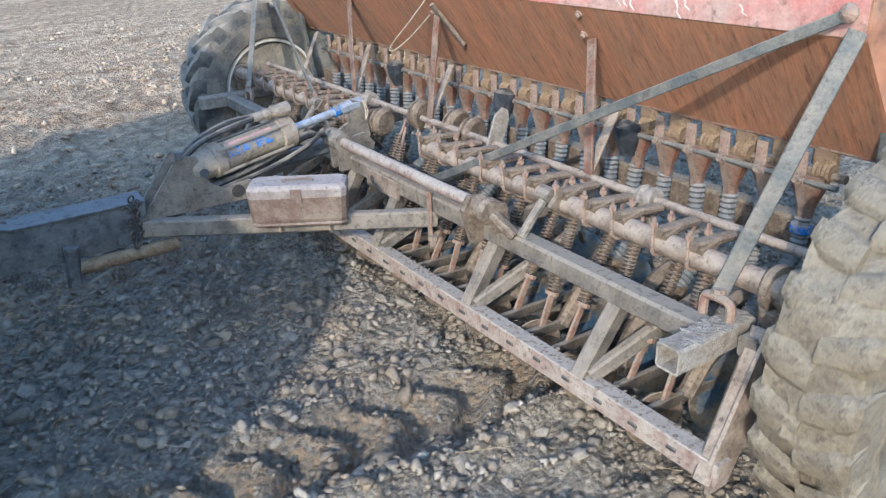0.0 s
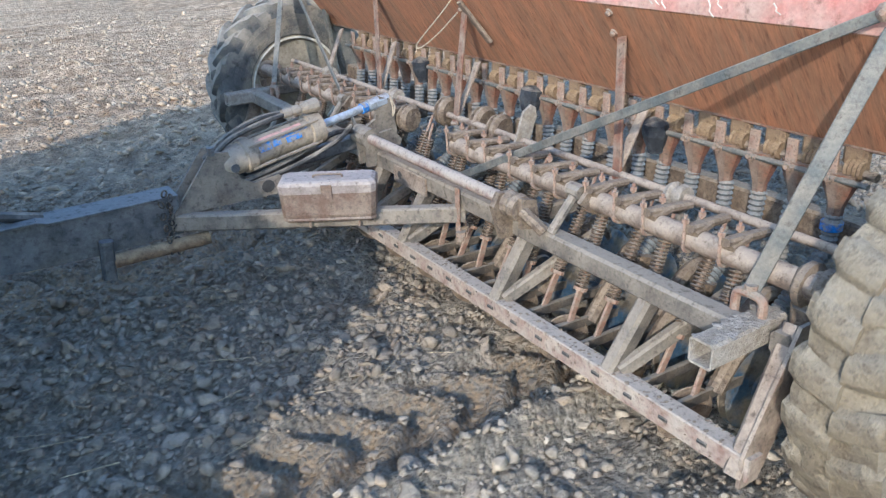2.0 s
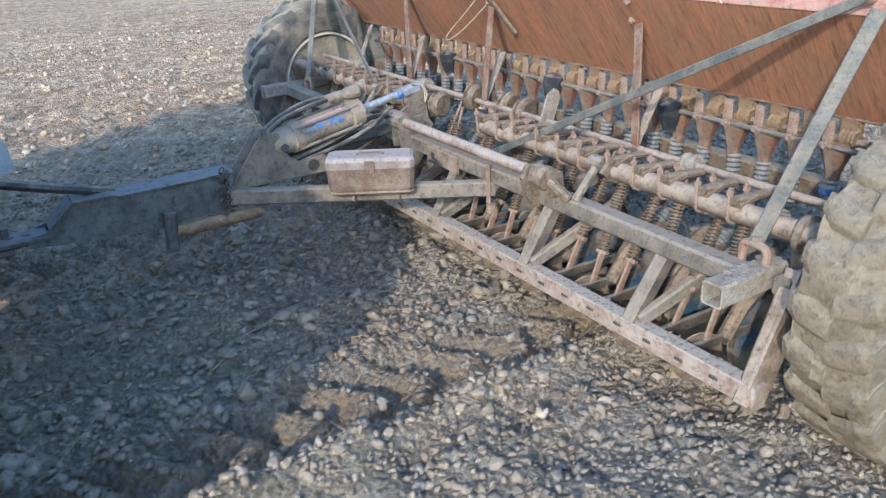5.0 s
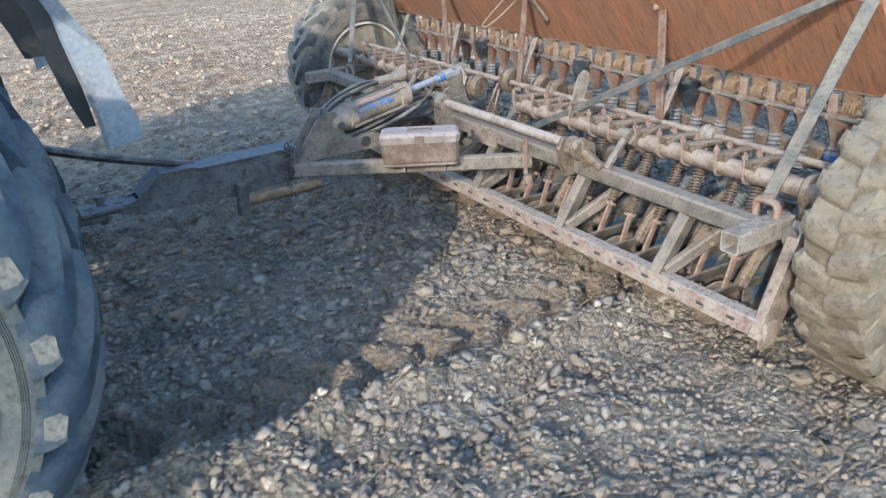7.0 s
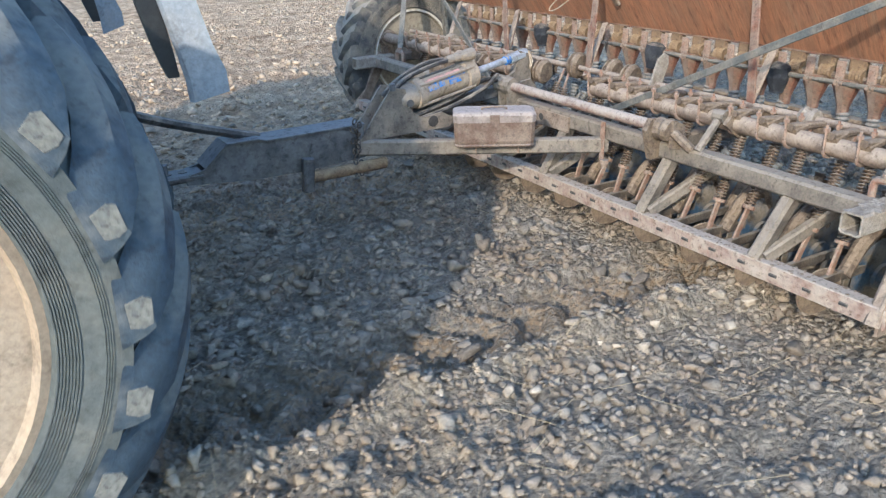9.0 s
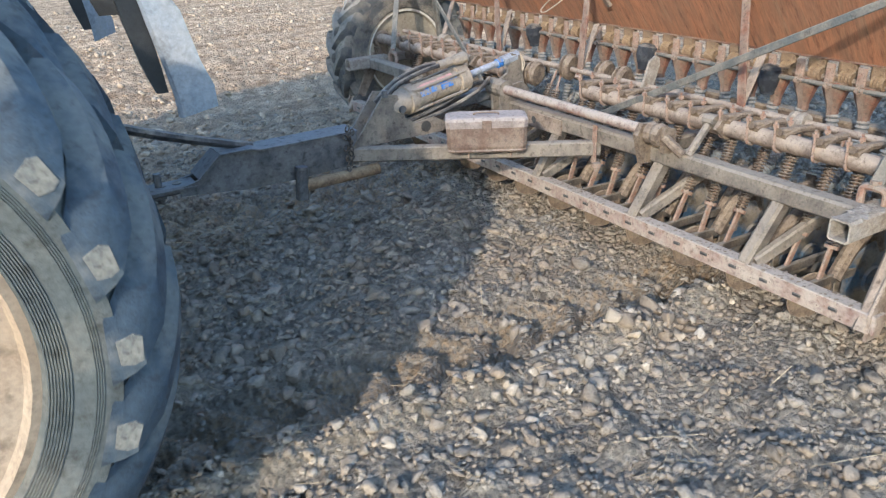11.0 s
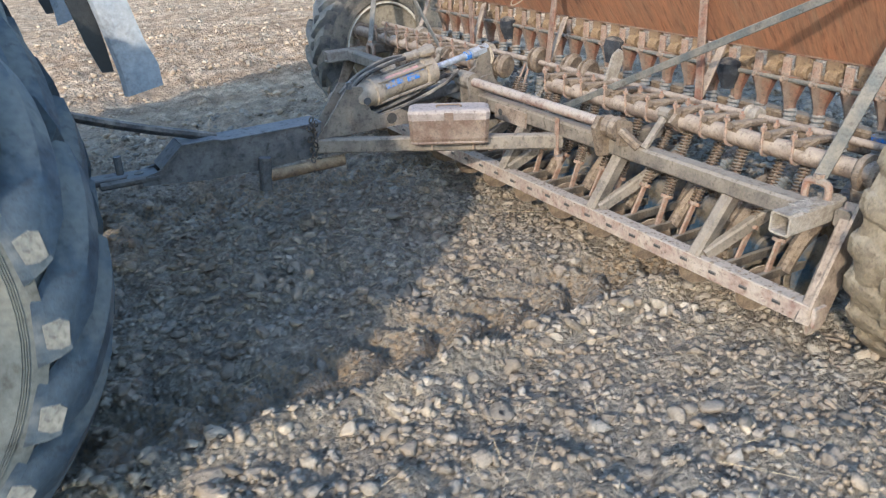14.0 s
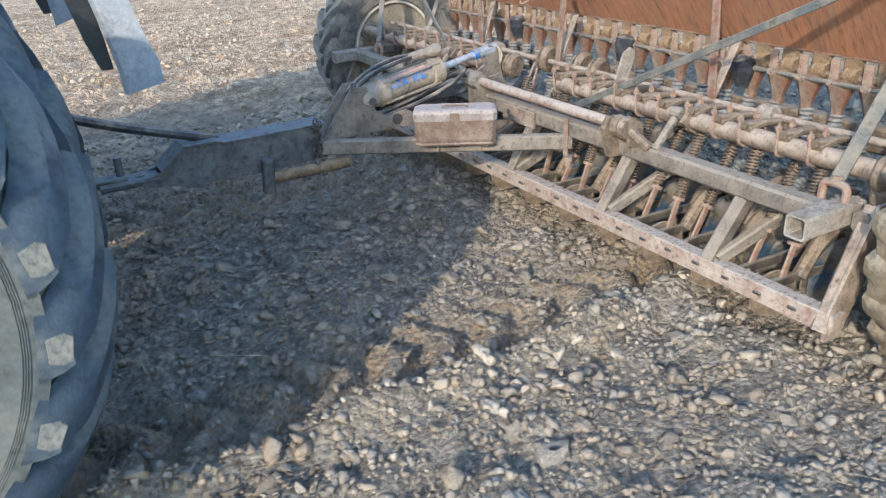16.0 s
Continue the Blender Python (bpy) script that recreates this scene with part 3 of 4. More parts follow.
for y in (0.70, 1.338, 2.065, mirrored(2.065), mirrored(1.338), mirrored(0.70)):
    s = Shape().beam((0.028, y + 0.015, 0.265), (0.150, y - 0.03, 0.53), 0.055, 0.075, up=(1, 0, 0), c=0.012)
    br = part("brace", s, "frame", drill)
    s = Shape().beam((0.035, y - 0.02, 0.275), (0.40, y - 0.14, 0.50), 0.04, 0.055, up=(0, 0, 1), c=0.008)
    part("rear_stay", s, "frame", br)
for side, y in ((1, 0.30), (-1, mirrored(0.30))):
    # open-ended square tube, and the end post that drops to the lower bar
    def square(x, r):
        return [(x, y + a * r, 0.565 + b * r) for a, b in ((-1, -0.8), (-0.8, -1), (0.8, -1), (1, -0.8), (1, 0.8), (0.8, 1), (-0.8, 1), (-1, 0.8))]
    s = Shape().rings([square(0.26, 0.041), square(-0.06, 0.041), square(-0.06, 0.034), square(0.26, 0.034), square(0.26, 0.041)], cap=False)
    part("stub_tube", s, "crust", drill, "open square tube stub caked with pale dust")
    ye = y - side * 0.10
    s = Shape().beam((0.012, ye - side * 0.02, 0.19), (0.23, ye, 0.60), 0.06, 0.09, up=(1, 0, 0), c=0.012)
    s.plate([(-0.012, 0.17), (0.07, 0.17), (0.27, 0.57), (0.27, 0.635), (0.17, 0.635), (-0.012, 0.27)], 0.012, axis=1, at=ye - side * 0.045)
    part("end_post", s, "pipe", drill)
s = Shape().beam((0.90, Y0, 0.62), (0.90, Y1, 0.62), 0.08, 0.11, c=0.01)
part("rear_beam", s, "clay", drill)
for y in (Y0 - 0.06, 1.4, 3.14, Y1 + 0.06):
    s = Shape().beam((0.16, y, 0.56), (0.92, y, 0.56), 0.06, 0.07, c=0.01)
    part("cross_beam", s, "frame", drill)

# the lifting pipe with clamps, levers, springs and openers
PX, PZ = 0.262, 0.715
for a, b in ((0.16, 1.98), (2.55, 4.38)):
    s = Shape().rod((PX, a, PZ), (PX, b, PZ), 0.038, n=14)
    part("lifting_pipe", s, "pipe", drill, "thick dusty pipe", smooth=True)
for y in (0.20, 4.34):
    s = Shape().turned((PX + 0.02, y - 0.05, PZ - 0.01), (0, 1, 0), [(0, 0.03), (0.0, 0.05), (0.012, 0.062), (0.03, 0.066), (0.036, 0.05), (0.055, 0.05), (0.062, 0.07), (0.085, 0.068), (0.10, 0.055), (0.10, 0.03)], 20)
    s.beam((PX + 0.01, y, PZ - 0.06), (PX + 0.02, y, 0.58), 0.10, 0.09, c=0.02)
    part("bearing", s, "clay", drill)


def clamp_set():
    """Clamp with two bolts and a lever, pressing a spring on the rod of an opener."""
    s = Shape().beam((-0.045, 0, 0.052), (0.155, 0, 0.036), 0.04, 0.026, c=0.008)
    s.beam((-0.03, 0, 0.03), (0.05, 0, 0.045), 0.05, 0.03, c=0.008)
    lev = part("clamp_lever", s, "clay", drill)
    s = Shape()
    for dx in (-0.043, 0.043):
        s.rod((dx, 0.016, -0.012), (dx, 0.016, 0.095), 0.006, n=6)
        s.rod((dx, 0.016, 0.066), (dx, 0.016, 0.082), 0.013, n=6)
    s.hose([(-0.043, 0.016, -0.01), (-0.034, 0.016, -0.030), (0, 0.016, -0.043), (0.034, 0.016, -0.030), (0.043, 0.016, -0.01)], 0.007, 6, 2)
    part("u_bolt", s, "bolt", lev, "pale rusty bolt")
    return lev


def opener(reach):
    """Draft bar, disc pair, boot and spring rod of one opener; reach: how far back its discs run."""
    s = Shape().beam((0.03, 0, 0.235), (reach - 0.05, 0, 0.215), 0.02, 0.042, c=0.004)
    op = part("draft_bar", s, "arm", drill, "dark steel draft bar")
    for side in (-1, 1):
        s = Shape().turned((reach, side * 0.016, 0.16), (side * 0.10, side * 1.0, 0), [(-0.004, 0.03), (-0.004, 0.172), (0.0, 0.176), (0.003, 0.168), (0.006, 0.06), (0.02, 0.055), (0.024, 0.01)], 26)
        part("disc", s, "disc", op, "dusty disc with worn blue paint", smooth=True)
    s = Shape().hose([(reach - 0.24, 0, 0.22), (reach - 0.14, 0, 0.34), (reach - 0.02, 0, 0.38), (reach + 0.04, 0, 0.28)], 0.03, 8, 4)
    s.rod((reach + 0.015, 0, 0.36), (reach + 0.03, 0, 0.43), 0.03, 0.042, 10)
    part("boot", s, "clay", op, smooth=True)
    if reach < 0.6:
        # clay-covered coulter that reaches below the lower bar
        s = Shape().turned((0.145, 0.02, 0.172), (0.3, 1, 0.05), [(-0.004, 0.02), (-0.004, 0.100), (0.0, 0.104), (0.004, 0.098), (0.012, 0.05), (0.026, 0.04), (0.028, 0.01)], 24)
        part("coulter", s, "clay", op, "small tan disc coated with clay", smooth=True)
    low, top = Vector((0.155, 0, 0.235)), Vector((0.315 if reach < 0.6 else 0.395, 0, 0.70))
    d = top - low
    s = Shape().beam(low, low + d * 0.32, 0.012, 0.028, up=(1, 0, 0), c=0.002)
    s.rod(low + d * 0.3, top + d * 0.09, 0.007, n=6)
    s.rod(low + d * 0.29, low + d * 0.32, 0.028, n=10)
    rod_ = part("spring_rod", s, "bolt", op)
    part("spring", Shape().coil(low + d * 0.33, low + d * 0.93, 0.021, 0.0044, 22, 9), "spring", rod_, "rusty coil spring")
    return op


ROWS_Y = [0.47 + 0.15 * i for i in range(24)]
lev0 = clamp_set()
near_op, far_op = opener(0.50), opener(0.74)
k = 0
for i, y in enumerate(ROWS_Y):
    o = (near_op, far_op)[i % 2]
    if i < 2:
        o.matrix_basis = pose(0, y, 0)
    else:
        again(o, drill, pose(0, y, 0, 0, 0, 1.5 * math.sin(i * 2.7)))
    if 2.0 < y < 2.53:
        continue
    if k == 0:
        lev0.matrix_basis = pose(PX, y, PZ)
    else:
        again(lev0, drill, pose(PX, y + 0.012 * math.sin(i * 4.1), PZ, 3 * math.sin(i * 3.0), 0, 5 * math.sin(i * 1.9)))
    k += 1

# thin rusty shaft behind the pipe
s = Shape().rod((0.454, 0.22, 0.752), (0.454, 4.28, 0.752), 0.0165, n=10)
part("agitator_shaft", s, "pipe", drill, "thin rusty shaft", smooth=True)
for y in (0.86, 2.86, 3.7):
    s = Shape().turned((0.454, y - 0.03, 0.752), (0, 1, 0), [(-0.01, 0.02), (-0.01, 0.040), (0.012, 0.045), (0.02, 0.034), (0.035, 0.034), (0.045, 0.046), (0.064, 0.038), (0.064, 0.018)], 14)
    s.beam((0.454, y + 0.01, 0.75), (0.50, y + 0.01, 0.58), 0.02, 0.07, up=(1, 0, 0), c=0.006)
    part("collar", s, "crust", drill)

# hopper: narrow at its foot, wider above
FOOT, BREAK, TOP = (0.80, 0.955), (0.50, 1.355), (0.485, 1.80)
HY0, HY1 = 0.22, 4.32
sect = [FOOT, BREAK, TOP, (1.20, 1.80), (1.19, 1.355), (0.93, 0.955)]
s = Shape()
skin = [FOOT, BREAK, TOP, (TOP[0] + 0.008, TOP[1]), (BREAK[0] + 0.009, BREAK[1] + 0.002), (FOOT[0] + 0.006, FOOT[1] + 0.008),
        (0.924, FOOT[1] + 0.008), (1.181, 1.357), (1.192, 1.80), (1.20, 1.80), (1.19, 1.355), (0.93, FOOT[1])]
s.plate(skin, HY1 - HY0, axis=1, at=HY0)
hop = part("hopper", s, "hopper", drill, "rust-streaked red sheet steel seed hopper")
for y in (HY0 - 0.009, HY1 + 0.001):
    part("hopper_end", Shape().plate(sect, 0.008, axis=1, at=y), "hopper", hop)
s = Shape()
s.plate([(0.488, 1.362), (0.494, 1.362), (0.478, 1.80), (0.472, 1.80)], HY1 - HY0 + 0.01, axis=1, at=HY0 - 0.005)
part("upper_panel", s, "lid", hop, "faded pinkish red upper panel")
s = Shape().plate([(0.45, 1.79), (0.84, 1.90), (1.23, 1.79), (1.23, 1.805), (0.84, 1.915), (0.45, 1.805)], HY1 - HY0 + 0.06, axis=1, at=HY0 - 0.03)
part("lid", s, "lid", hop)
s = Shape().beam((FOOT[0] + 0.01, HY0, 0.962), (FOOT[0] + 0.01, HY1, 0.962), 0.03, 0.022, c=0.004)
part("foot_rail", s, "rust", hop)
for y in (1.318, 2.36, 3.25):
    for f in (0.06, 0.27):
        c = Vector((BREAK[0] + (FOOT[0] - BREAK[0]) * f, y + f * 0.16 - 0.02, BREAK[1] + (FOOT[1] - BREAK[1]) * f))
        s = Shape().turned(c, (-0.8, 0, -0.6), [(0, 0.016), (0.006, 0.016), (0.008, 0.011), (0.018, 0.010), (0.02, 0.004)], 8)
        part("bolt", s, "bolt", hop)


def feed_cup():
    """Fluted feed housing, rusty funnel and corrugated seed tube under the hopper."""
    s = Shape().turned((-0.004, -0.066, 0.018), (0, 1, 0), [(0, 0.016), (0, 0.030), (0.008, 0.034), (0.016, 0.024), (0.024, 0.034), (0.032, 0.024), (0.040, 0.034), (0.048, 0.026), (0.056, 0.032), (0.062, 0.016)], 12)
    s.beam((0.02, -0.02, 0.085), (0.02, -0.02, 0.03), 0.085, 0.05, up=(1, 0, 0), c=0.015)
    cup = part("feed_cup", s, "ochre", drill, "clay-caked feed housing")
    s = Shape().beam((-0.036, 0.028, 0.08), (-0.036, 0.028, -0.035), 0.042, 0.012, up=(1, 0, 0), c=0.003)
    s.turned((-0.042, 0.028, -0.016), (-1, 0, 0), [(0, 0.017), (0.010, 0.017), (0.012, 0.010), (0.024, 0.009)], 8)
    s.turned((-0.042, 0.028, -0.016), (0.3, 1, 0), [(-0.03, 0.010), (0.03, 0.010)], 8)
    part("clip", s, "bolt", cup)
    s = Shape()
    rings = []
    for z, w, d in ((0.0, 0.046, 0.066), (-0.035, 0.045, 0.062), (-0.10, 0.034, 0.036), (-0.125, 0.028, 0.028), (-0.165, 0.026, 0.026)):
        rings.append([(math.cos(a) * w * (1.15 if z > -0.1 else 1), math.sin(a) * d + 0.01, z) for a in [6.28319 * (j + 0.5) / 8 for j in range(8)]])
    s.rings(rings)
    part("funnel", s, "rust", cup, "rust-brown tapering funnel")
    return cup


cup0 = feed_cup()
seed_tubes = []
for reach in (0.52, 0.76):
    s = Shape().ribbed([(0, 0.01, -0.15), (-0.01, 0.01, -0.28), (reach - 0.80, 0.0, -0.46)], 0.031, 0.020, 10)
    seed_tubes.append(part("seed_tube", s, "tube", drill, "grey corrugated rubber seed tube"))
for i, y in enumerate(ROWS_Y):
    at = pose(0.80, y, 0.868, 0, 0, 2.5 * math.sin(i * 2.3))
    at_tube = pose(0.80, y, 0.868, 3.0 * math.sin(i * 1.7), 0, 0)
    if i == 0:
        cup0.matrix_basis = at
    else:
        again(cup0, drill, at)
    if i < 2:
        seed_tubes[i].matrix_basis = at_tube
    else:
        again(seed_tubes[i % 2], drill, at_tube)
s = Shape().rod((0.755, 0.36, 0.852), (0.755, 4.05, 0.852), 0.011, n=8)
part("feed_shaft", s, "strut", drill, smooth=True)
s = Shape().rod((0.80, 0.36, 0.873), (0.80, 4.05, 0.873), 0.016, n=8)
part("fluted_shaft", s, "clay", drill)
for y, tilt in ((1.245, 8), (2.03, -14), (3.05, 6)):
    # rags tied round a leaking funnel
    s = Shape().turned((0.745, y, 0.90), (0.12 * math.copysign(1, tilt), 0.05, -1), [(0, 0.03), (0.015, 0.055), (0.06, 0.058), (0.10, 0.046), (0.125, 0.036), (0.14, 0.034)], 11)
    part("rag", s, "cloth", drill, "dark cloth tied round a funnel")
part("tape_ring", Shape().turned((0.795, 0.48, 0.69), (0, 0.0, -1), [(0, 0.036), (0.004, 0.038), (0.026, 0.038), (0.03, 0.036)], 12), "blue", drill, "bright blue tape ring")

# straps and stays
for y0, y1 in ((1.154, 1.318), (2.256, 2.37), (3.02, 3.27)):
    s = Shape().beam((0.44, y0 - 0.01, 0.72), (0.575, y1 - 0.025, 1.235), 0.045, 0.012, up=(1, 0, 0), c=0.003)
    part("strap", s, "rust", drill, "rust-red flat steel strap")
for y0, y1 in ((1.164, 1.224), (2.256, 2.36), (3.02, 3.20), (3.72, 3.90)):
    s = Shape().beam((0.435, y0, 0.72), (0.66, y1, 0.978), 0.042, 0.012, up=(1, 0, -0.6), c=0.003)
    part("short_stay", s, "pipe", drill)
TOPN = (0.462, 0.24, 1.385)
TOPF = (0.462, mirrored(0.24), 1.385)
for top, y0, y1 in ((TOPN, 0.333, 1.846), (TOPF, 3.96, mirrored(1.72))):
    s = Shape().beam((0.177, y0, 0.672), (top[0], top[1] - 0.02, top[2]), 0.05, 0.010, up=(1, 0.5, 0.3), c=0.003)
    part("end_stay", s, "strut", drill, "flat bare-steel stay")
    s = Shape().beam((0.19, y1, 0.615), (top[0] - 0.006, top[1] + 0.0, top[2] + 0.045), 0.010, 0.034, up=(0, 0, 1), c=0.003)
    part("long_stay", s, "strut", drill, "long flat steel diagonal stay")
    s = Shape().hose([(0.177, y0 - 0.046, 0.595), (0.177, y0 - 0.046, 0.645), (0.177, y0 - 0.028, 0.664), (0.177, y0 + 0.028, 0.664), (0.177, y0 + 0.046, 0.645), (0.177, y0 + 0.046, 0.595)], 0.015, 8, 3)
    s.turned((0.177, y0, 0.655), (0, 0, 1), [(0, 0.012), (0.026, 0.012), (0.026, 0.02), (0.04, 0.02), (0.04, 0.008)], 8)
    part("shackle", s, "bolt", drill)
    s = Shape().turned((top[0] - 0.01, top[1] + 0.005, top[2] + 0.045), (-1, 0, 0), [(0, 0.026), (0.008, 0.026), (0.014, 0.018), (0.022, 0.008)], 10)
    part("bolt", s, "bolt", drill)
    s = Shape().beam((0.70, top[1] - 0.02, 1.32), (0.78, top[1] - 0.02, 0.60), 0.05, 0.03, up=(1, 0, 0), c=0.006)
    part("end_leg", s, "strut", drill)
s = Shape().hose([(0.51, 2.34, 1.31), (0.49, 2.46, 1.20), (0.475, 2.635, 1.06), (0.475, 2.60, 1.045), (0.49, 2.47, 1.12), (0.51, 2.31, 1.24)], 0.0035, 5, 6)
part("wire_loop", s, "wire", drill, "thin loop of wire")

s = Shape().beam((0.535, 2.33, 1.285), (0.685, 2.29, 1.085), 0.035, 0.02, up=(1, 0, 0.7), c=0.004)
part("hopper_brace", s, "pipe", drill, "flat bar bolted along the hopper foot")


def mud(name, spots, size, parent, mat, seed, flat=0.5):
    """A crust of dried lumps at the given spots."""
    g = random.Random(seed)
    s = Shape()
    forms = lump_forms(1, 4, seed)
    for x, y, z in spots:
        v, f = forms[g.randrange(4)]
        k = size * g.uniform(0.5, 1.2)
        a = g.uniform(0, 6.28)
        s.add([(x + k * (p[0] * math.cos(a) - p[1] * math.sin(a)), y + k * (p[0] * math.sin(a) + p[1] * math.cos(a)), z + k * flat * p[2]) for p in v], f.tolist())
    ob = part(name, s, mat, parent, "dried mud crust")
    ob["kind"] = "stuff"
    return ob


gm = random.Random(3)
mud("mud_crust", [(gm.uniform(-0.05, 0.26), 0.30 + gm.uniform(-0.036, 0.036), 0.606) for _ in range(110)], 0.02, drill, "crust", 41, 0.35)
mud("mud_crust", [(gm.uniform(0.0, 0.07), gm.uniform(0.15, 4.3), 0.274) for _ in range(300)], 0.012, drill, "clay", 42, 0.5)
mud("mud_crust", [(gm.uniform(-0.004, 0.0), gm.uniform(0.15, 4.3), gm.uniform(0.18, 0.27)) for _ in range(160)], 0.008, drill, "clay", 43, 0.8)
for y, z, ln in ((1.10, 1.43, 0.05), (1.07, 1.42, 0.04), (1.04, 1.43, 0.06), (0.84, 1.42, 0.06), (0.81, 1.43, 0.04), (1.15, 1.43, 0.03), (0.60, 1.42, 0.03), (2.1, 1.42, 0.04)):
    x0 = 0.4885 - (z - 1.362) * 0.0365
    s = Shape().hose([(x0 - 0.001, y, z), (x0 - 0.0002, y - 0.012, z - ln * 0.45), (x0 + 0.0012, y - 0.010, z - ln * 0.7), (x0 + 0.002, y - 0.028, z - ln)], 0.0028, 5, 3)
    part("scratch", s, "pale", hop, "pale scratch in the paint")

# gear wheels behind the middle of the pipe
for x, y, z, r in ((0.47, 2.36, 0.76, 0.075), (0.52, 2.12, 0.74, 0.085), (0.50, 1.96, 0.74, 0.08), (0.33, 2.50, 0.72, 0.07), (0.30, 2.72, 0.70, 0.06)):
    s = Shape().turned((x, y, z), (-0.25, 1, 0.05), [(-0.025, 0.02), (-0.025, r * 0.8), (-0.01, r), (0.006, r), (0.012, r * 0.72), (0.02, r * 0.72), (0.026, r * 0.93), (0.036, r * 0.9), (0.04, 0.03), (0.055, 0.02)], 18)
    part("pulley", s, "clay", drill, "clay-caked iron pulley")
s = Shape().plate([(0.38, 0.66), (0.46, 0.66), (0.53, 0.85), (0.525, 0.89), (0.50, 0.905), (0.46, 0.88)], 0.014, axis=1, at=1.735)
part("chain_guard", s, "crust", drill, "pale dusty chain guard plate")

# lift linkage
s = Shape().rod((0.075, 1.30, 0.672), (0.075, 2.46, 0.672), 0.026, n=12)
part("rocking_shaft", s, "bar", drill, "smooth worn shaft with red paint traces", smooth=True)
for y in (1.30, 3.2):
    s = Shape().turned((0.07, y - 0.05, 0.67), (0, 1, 0), [(0, 0.02), (0, 0.05), (0.03, 0.055), (0.05, 0.045), (0.08, 0.052), (0.10, 0.03)], 12)
    s.plate([(0.05, 0.52), (0.16, 0.52), (0.17, 0.62), (0.12, 0.70), (0.04, 0.71), (0.01, 0.66)], 0.03, axis=1, at=y + 0.05)
    s.plate([(0.05, 0.60), (0.14, 0.58), (0.12, 0.70), (0.05, 0.72)], 0.02, axis=1, at=y - 0.07)
    s.beam((0.06, y - 0.06, 0.67), (0.10, y - 0.14, 0.60), 0.05, 0.035, c=0.01)
    part("knuckle", s, "clay", drill)
    s = Shape().beam((0.115, y - 0.16, 0.60), (0.215, y - 0.18, 0.745), 0.034, 0.034, c=0.01)
    s.turned((0.215, y - 0.21, 0.745), (0, 1, 0), [(0, 0.02), (0.0, 0.028), (0.06, 0.028), (0.06, 0.02)], 10)
    part("lift_link", s, "frame", drill)
    s = Shape().plate([(0.18, 0.72), (0.23, 0.77), (0.31, 0.755), (0.32, 0.66), (0.25, 0.665)], 0.02, axis=1, at=y - 0.24)
    part("lever_plate", s, "clay", drill)
s = Shape().plate([(0.05, 0.53), (0.20, 0.53), (0.27, 0.66), (0.24, 0.83), (0.18, 0.85), (0.15, 0.74), (0.04, 0.68)], 0.022, axis=1, at=2.53)
s.plate([(0.05, 0.53), (0.20, 0.53), (0.25, 0.64), (0.20, 0.70), (0.04, 0.68)], 0.022, axis=1, at=2.45)
s.turned((0.075, 2.44, 0.672), (0, 1, 0), [(0, 0.03), (0, 0.05), (0.14, 0.05), (0.14, 0.03)], 14)
part("lift_lever", s, "frame", drill)
s = Shape().beam((0.094, 1.98, 0.545), (0.094, 2.26, 0.545), 0.012, 0.085, c=0.003)
bk = part("bracket", s, "pipe", drill, "pale bracket plate with a round hole")
# dark disc on the plate in place of the shade inside a hole
part("bracket_hole", Shape().turned((0.0878, 2.205, 0.548), (-1, 0, 0), [(0, 0.019), (0.001, 0.019), (0.001, 0.004)], 14), "black", bk)

# tongue of two arms, hitch plates, drawbar
for a, b in (((-0.93, 2.405, 0.495), (0.13, 1.72, 0.495)), ((-0.93, 2.475, 0.495), (0.13, 2.98, 0.495))):
    s = Shape().beam(a, b, 0.055, 0.075, c=0.008)
    part("tongue_arm", s, "frame", drill, "dusty square steel tongue arm")
s = Shape().beam((0.088, 1.715, 0.62), (0.088, 1.715, 0.42), 0.03, 0.008, up=(1, 0, 0), c=0.002)
s.rod((0.085, 1.69, 0.43), (0.085, 1.69, 0.385), 0.014, n=6)
s.rod((0.085, 1.69, 0.43), (0.085, 1.69, 0.41), 0.024, n=6)
part("tie_plate", s, "bolt", drill)
for y in (2.375, 2.485):
    s = Shape().plate([(-0.93, 0.53), (-0.40, 0.53), (-0.36, 0.57), (-0.44, 0.615), (-0.56, 0.60), (-0.62, 0.64), (-0.66, 0.765), (-0.74, 0.775)], 0.014, axis=1, at=y)
    part("hitch_plate", s, "frame", drill)
s = Shape().rod((-0.735, 2.37, 0.765), (-0.735, 2.37, 0.80), 0.016, n=8)
part("hitch_pin", s, "hitch", drill)
# hole drawn as a dark disc, its shade put into the colour
part("plate_hole", Shape().turned((-0.50, 2.374, 0.575), (0, -1, 0), [(0, 0.03), (0.004, 0.03), (0.004, 0.016)], 12), "black", drill)
part("clevis_pin", Shape().rod((-0.64, 2.36, 0.69), (-0.64, 2.52, 0.69), 0.02, n=10), "hitch", drill)
for y0 in (2.385, 2.50):
    s = Shape()
    side = [(-0.90, 0.445), (-0.90, 0.615), (-1.12, 0.612), (-1.41, 0.610), (-1.45, 0.622), (-1.60, 0.622), (-1.71, 0.525), (-1.80, 0.505), (-1.80, 0.465), (-1.50, 0.435), (-1.24, 0.43)]
    s.plate(side, 0.014, axis=1, at=y0)
    part("drawbar_side", s, "hitch", drill, "dark grey steel drawbar side")
s = Shape()
for (xa, za), (xb, zb) in zip(side[1:7], side[2:7]):
    s.beam((xa, 2.447, za + 0.004), (xb, 2.447, zb + 0.004), 0.15, 0.010, c=0.002)
part("drawbar_top", s, "hitch", drill)
s = Shape().beam((-1.72, 2.447, 0.495), (-1.98, 2.447, 0.495), 0.13, 0.035, c=0.01)
ear = part("drawbar_ear", s, "hitch", drill)
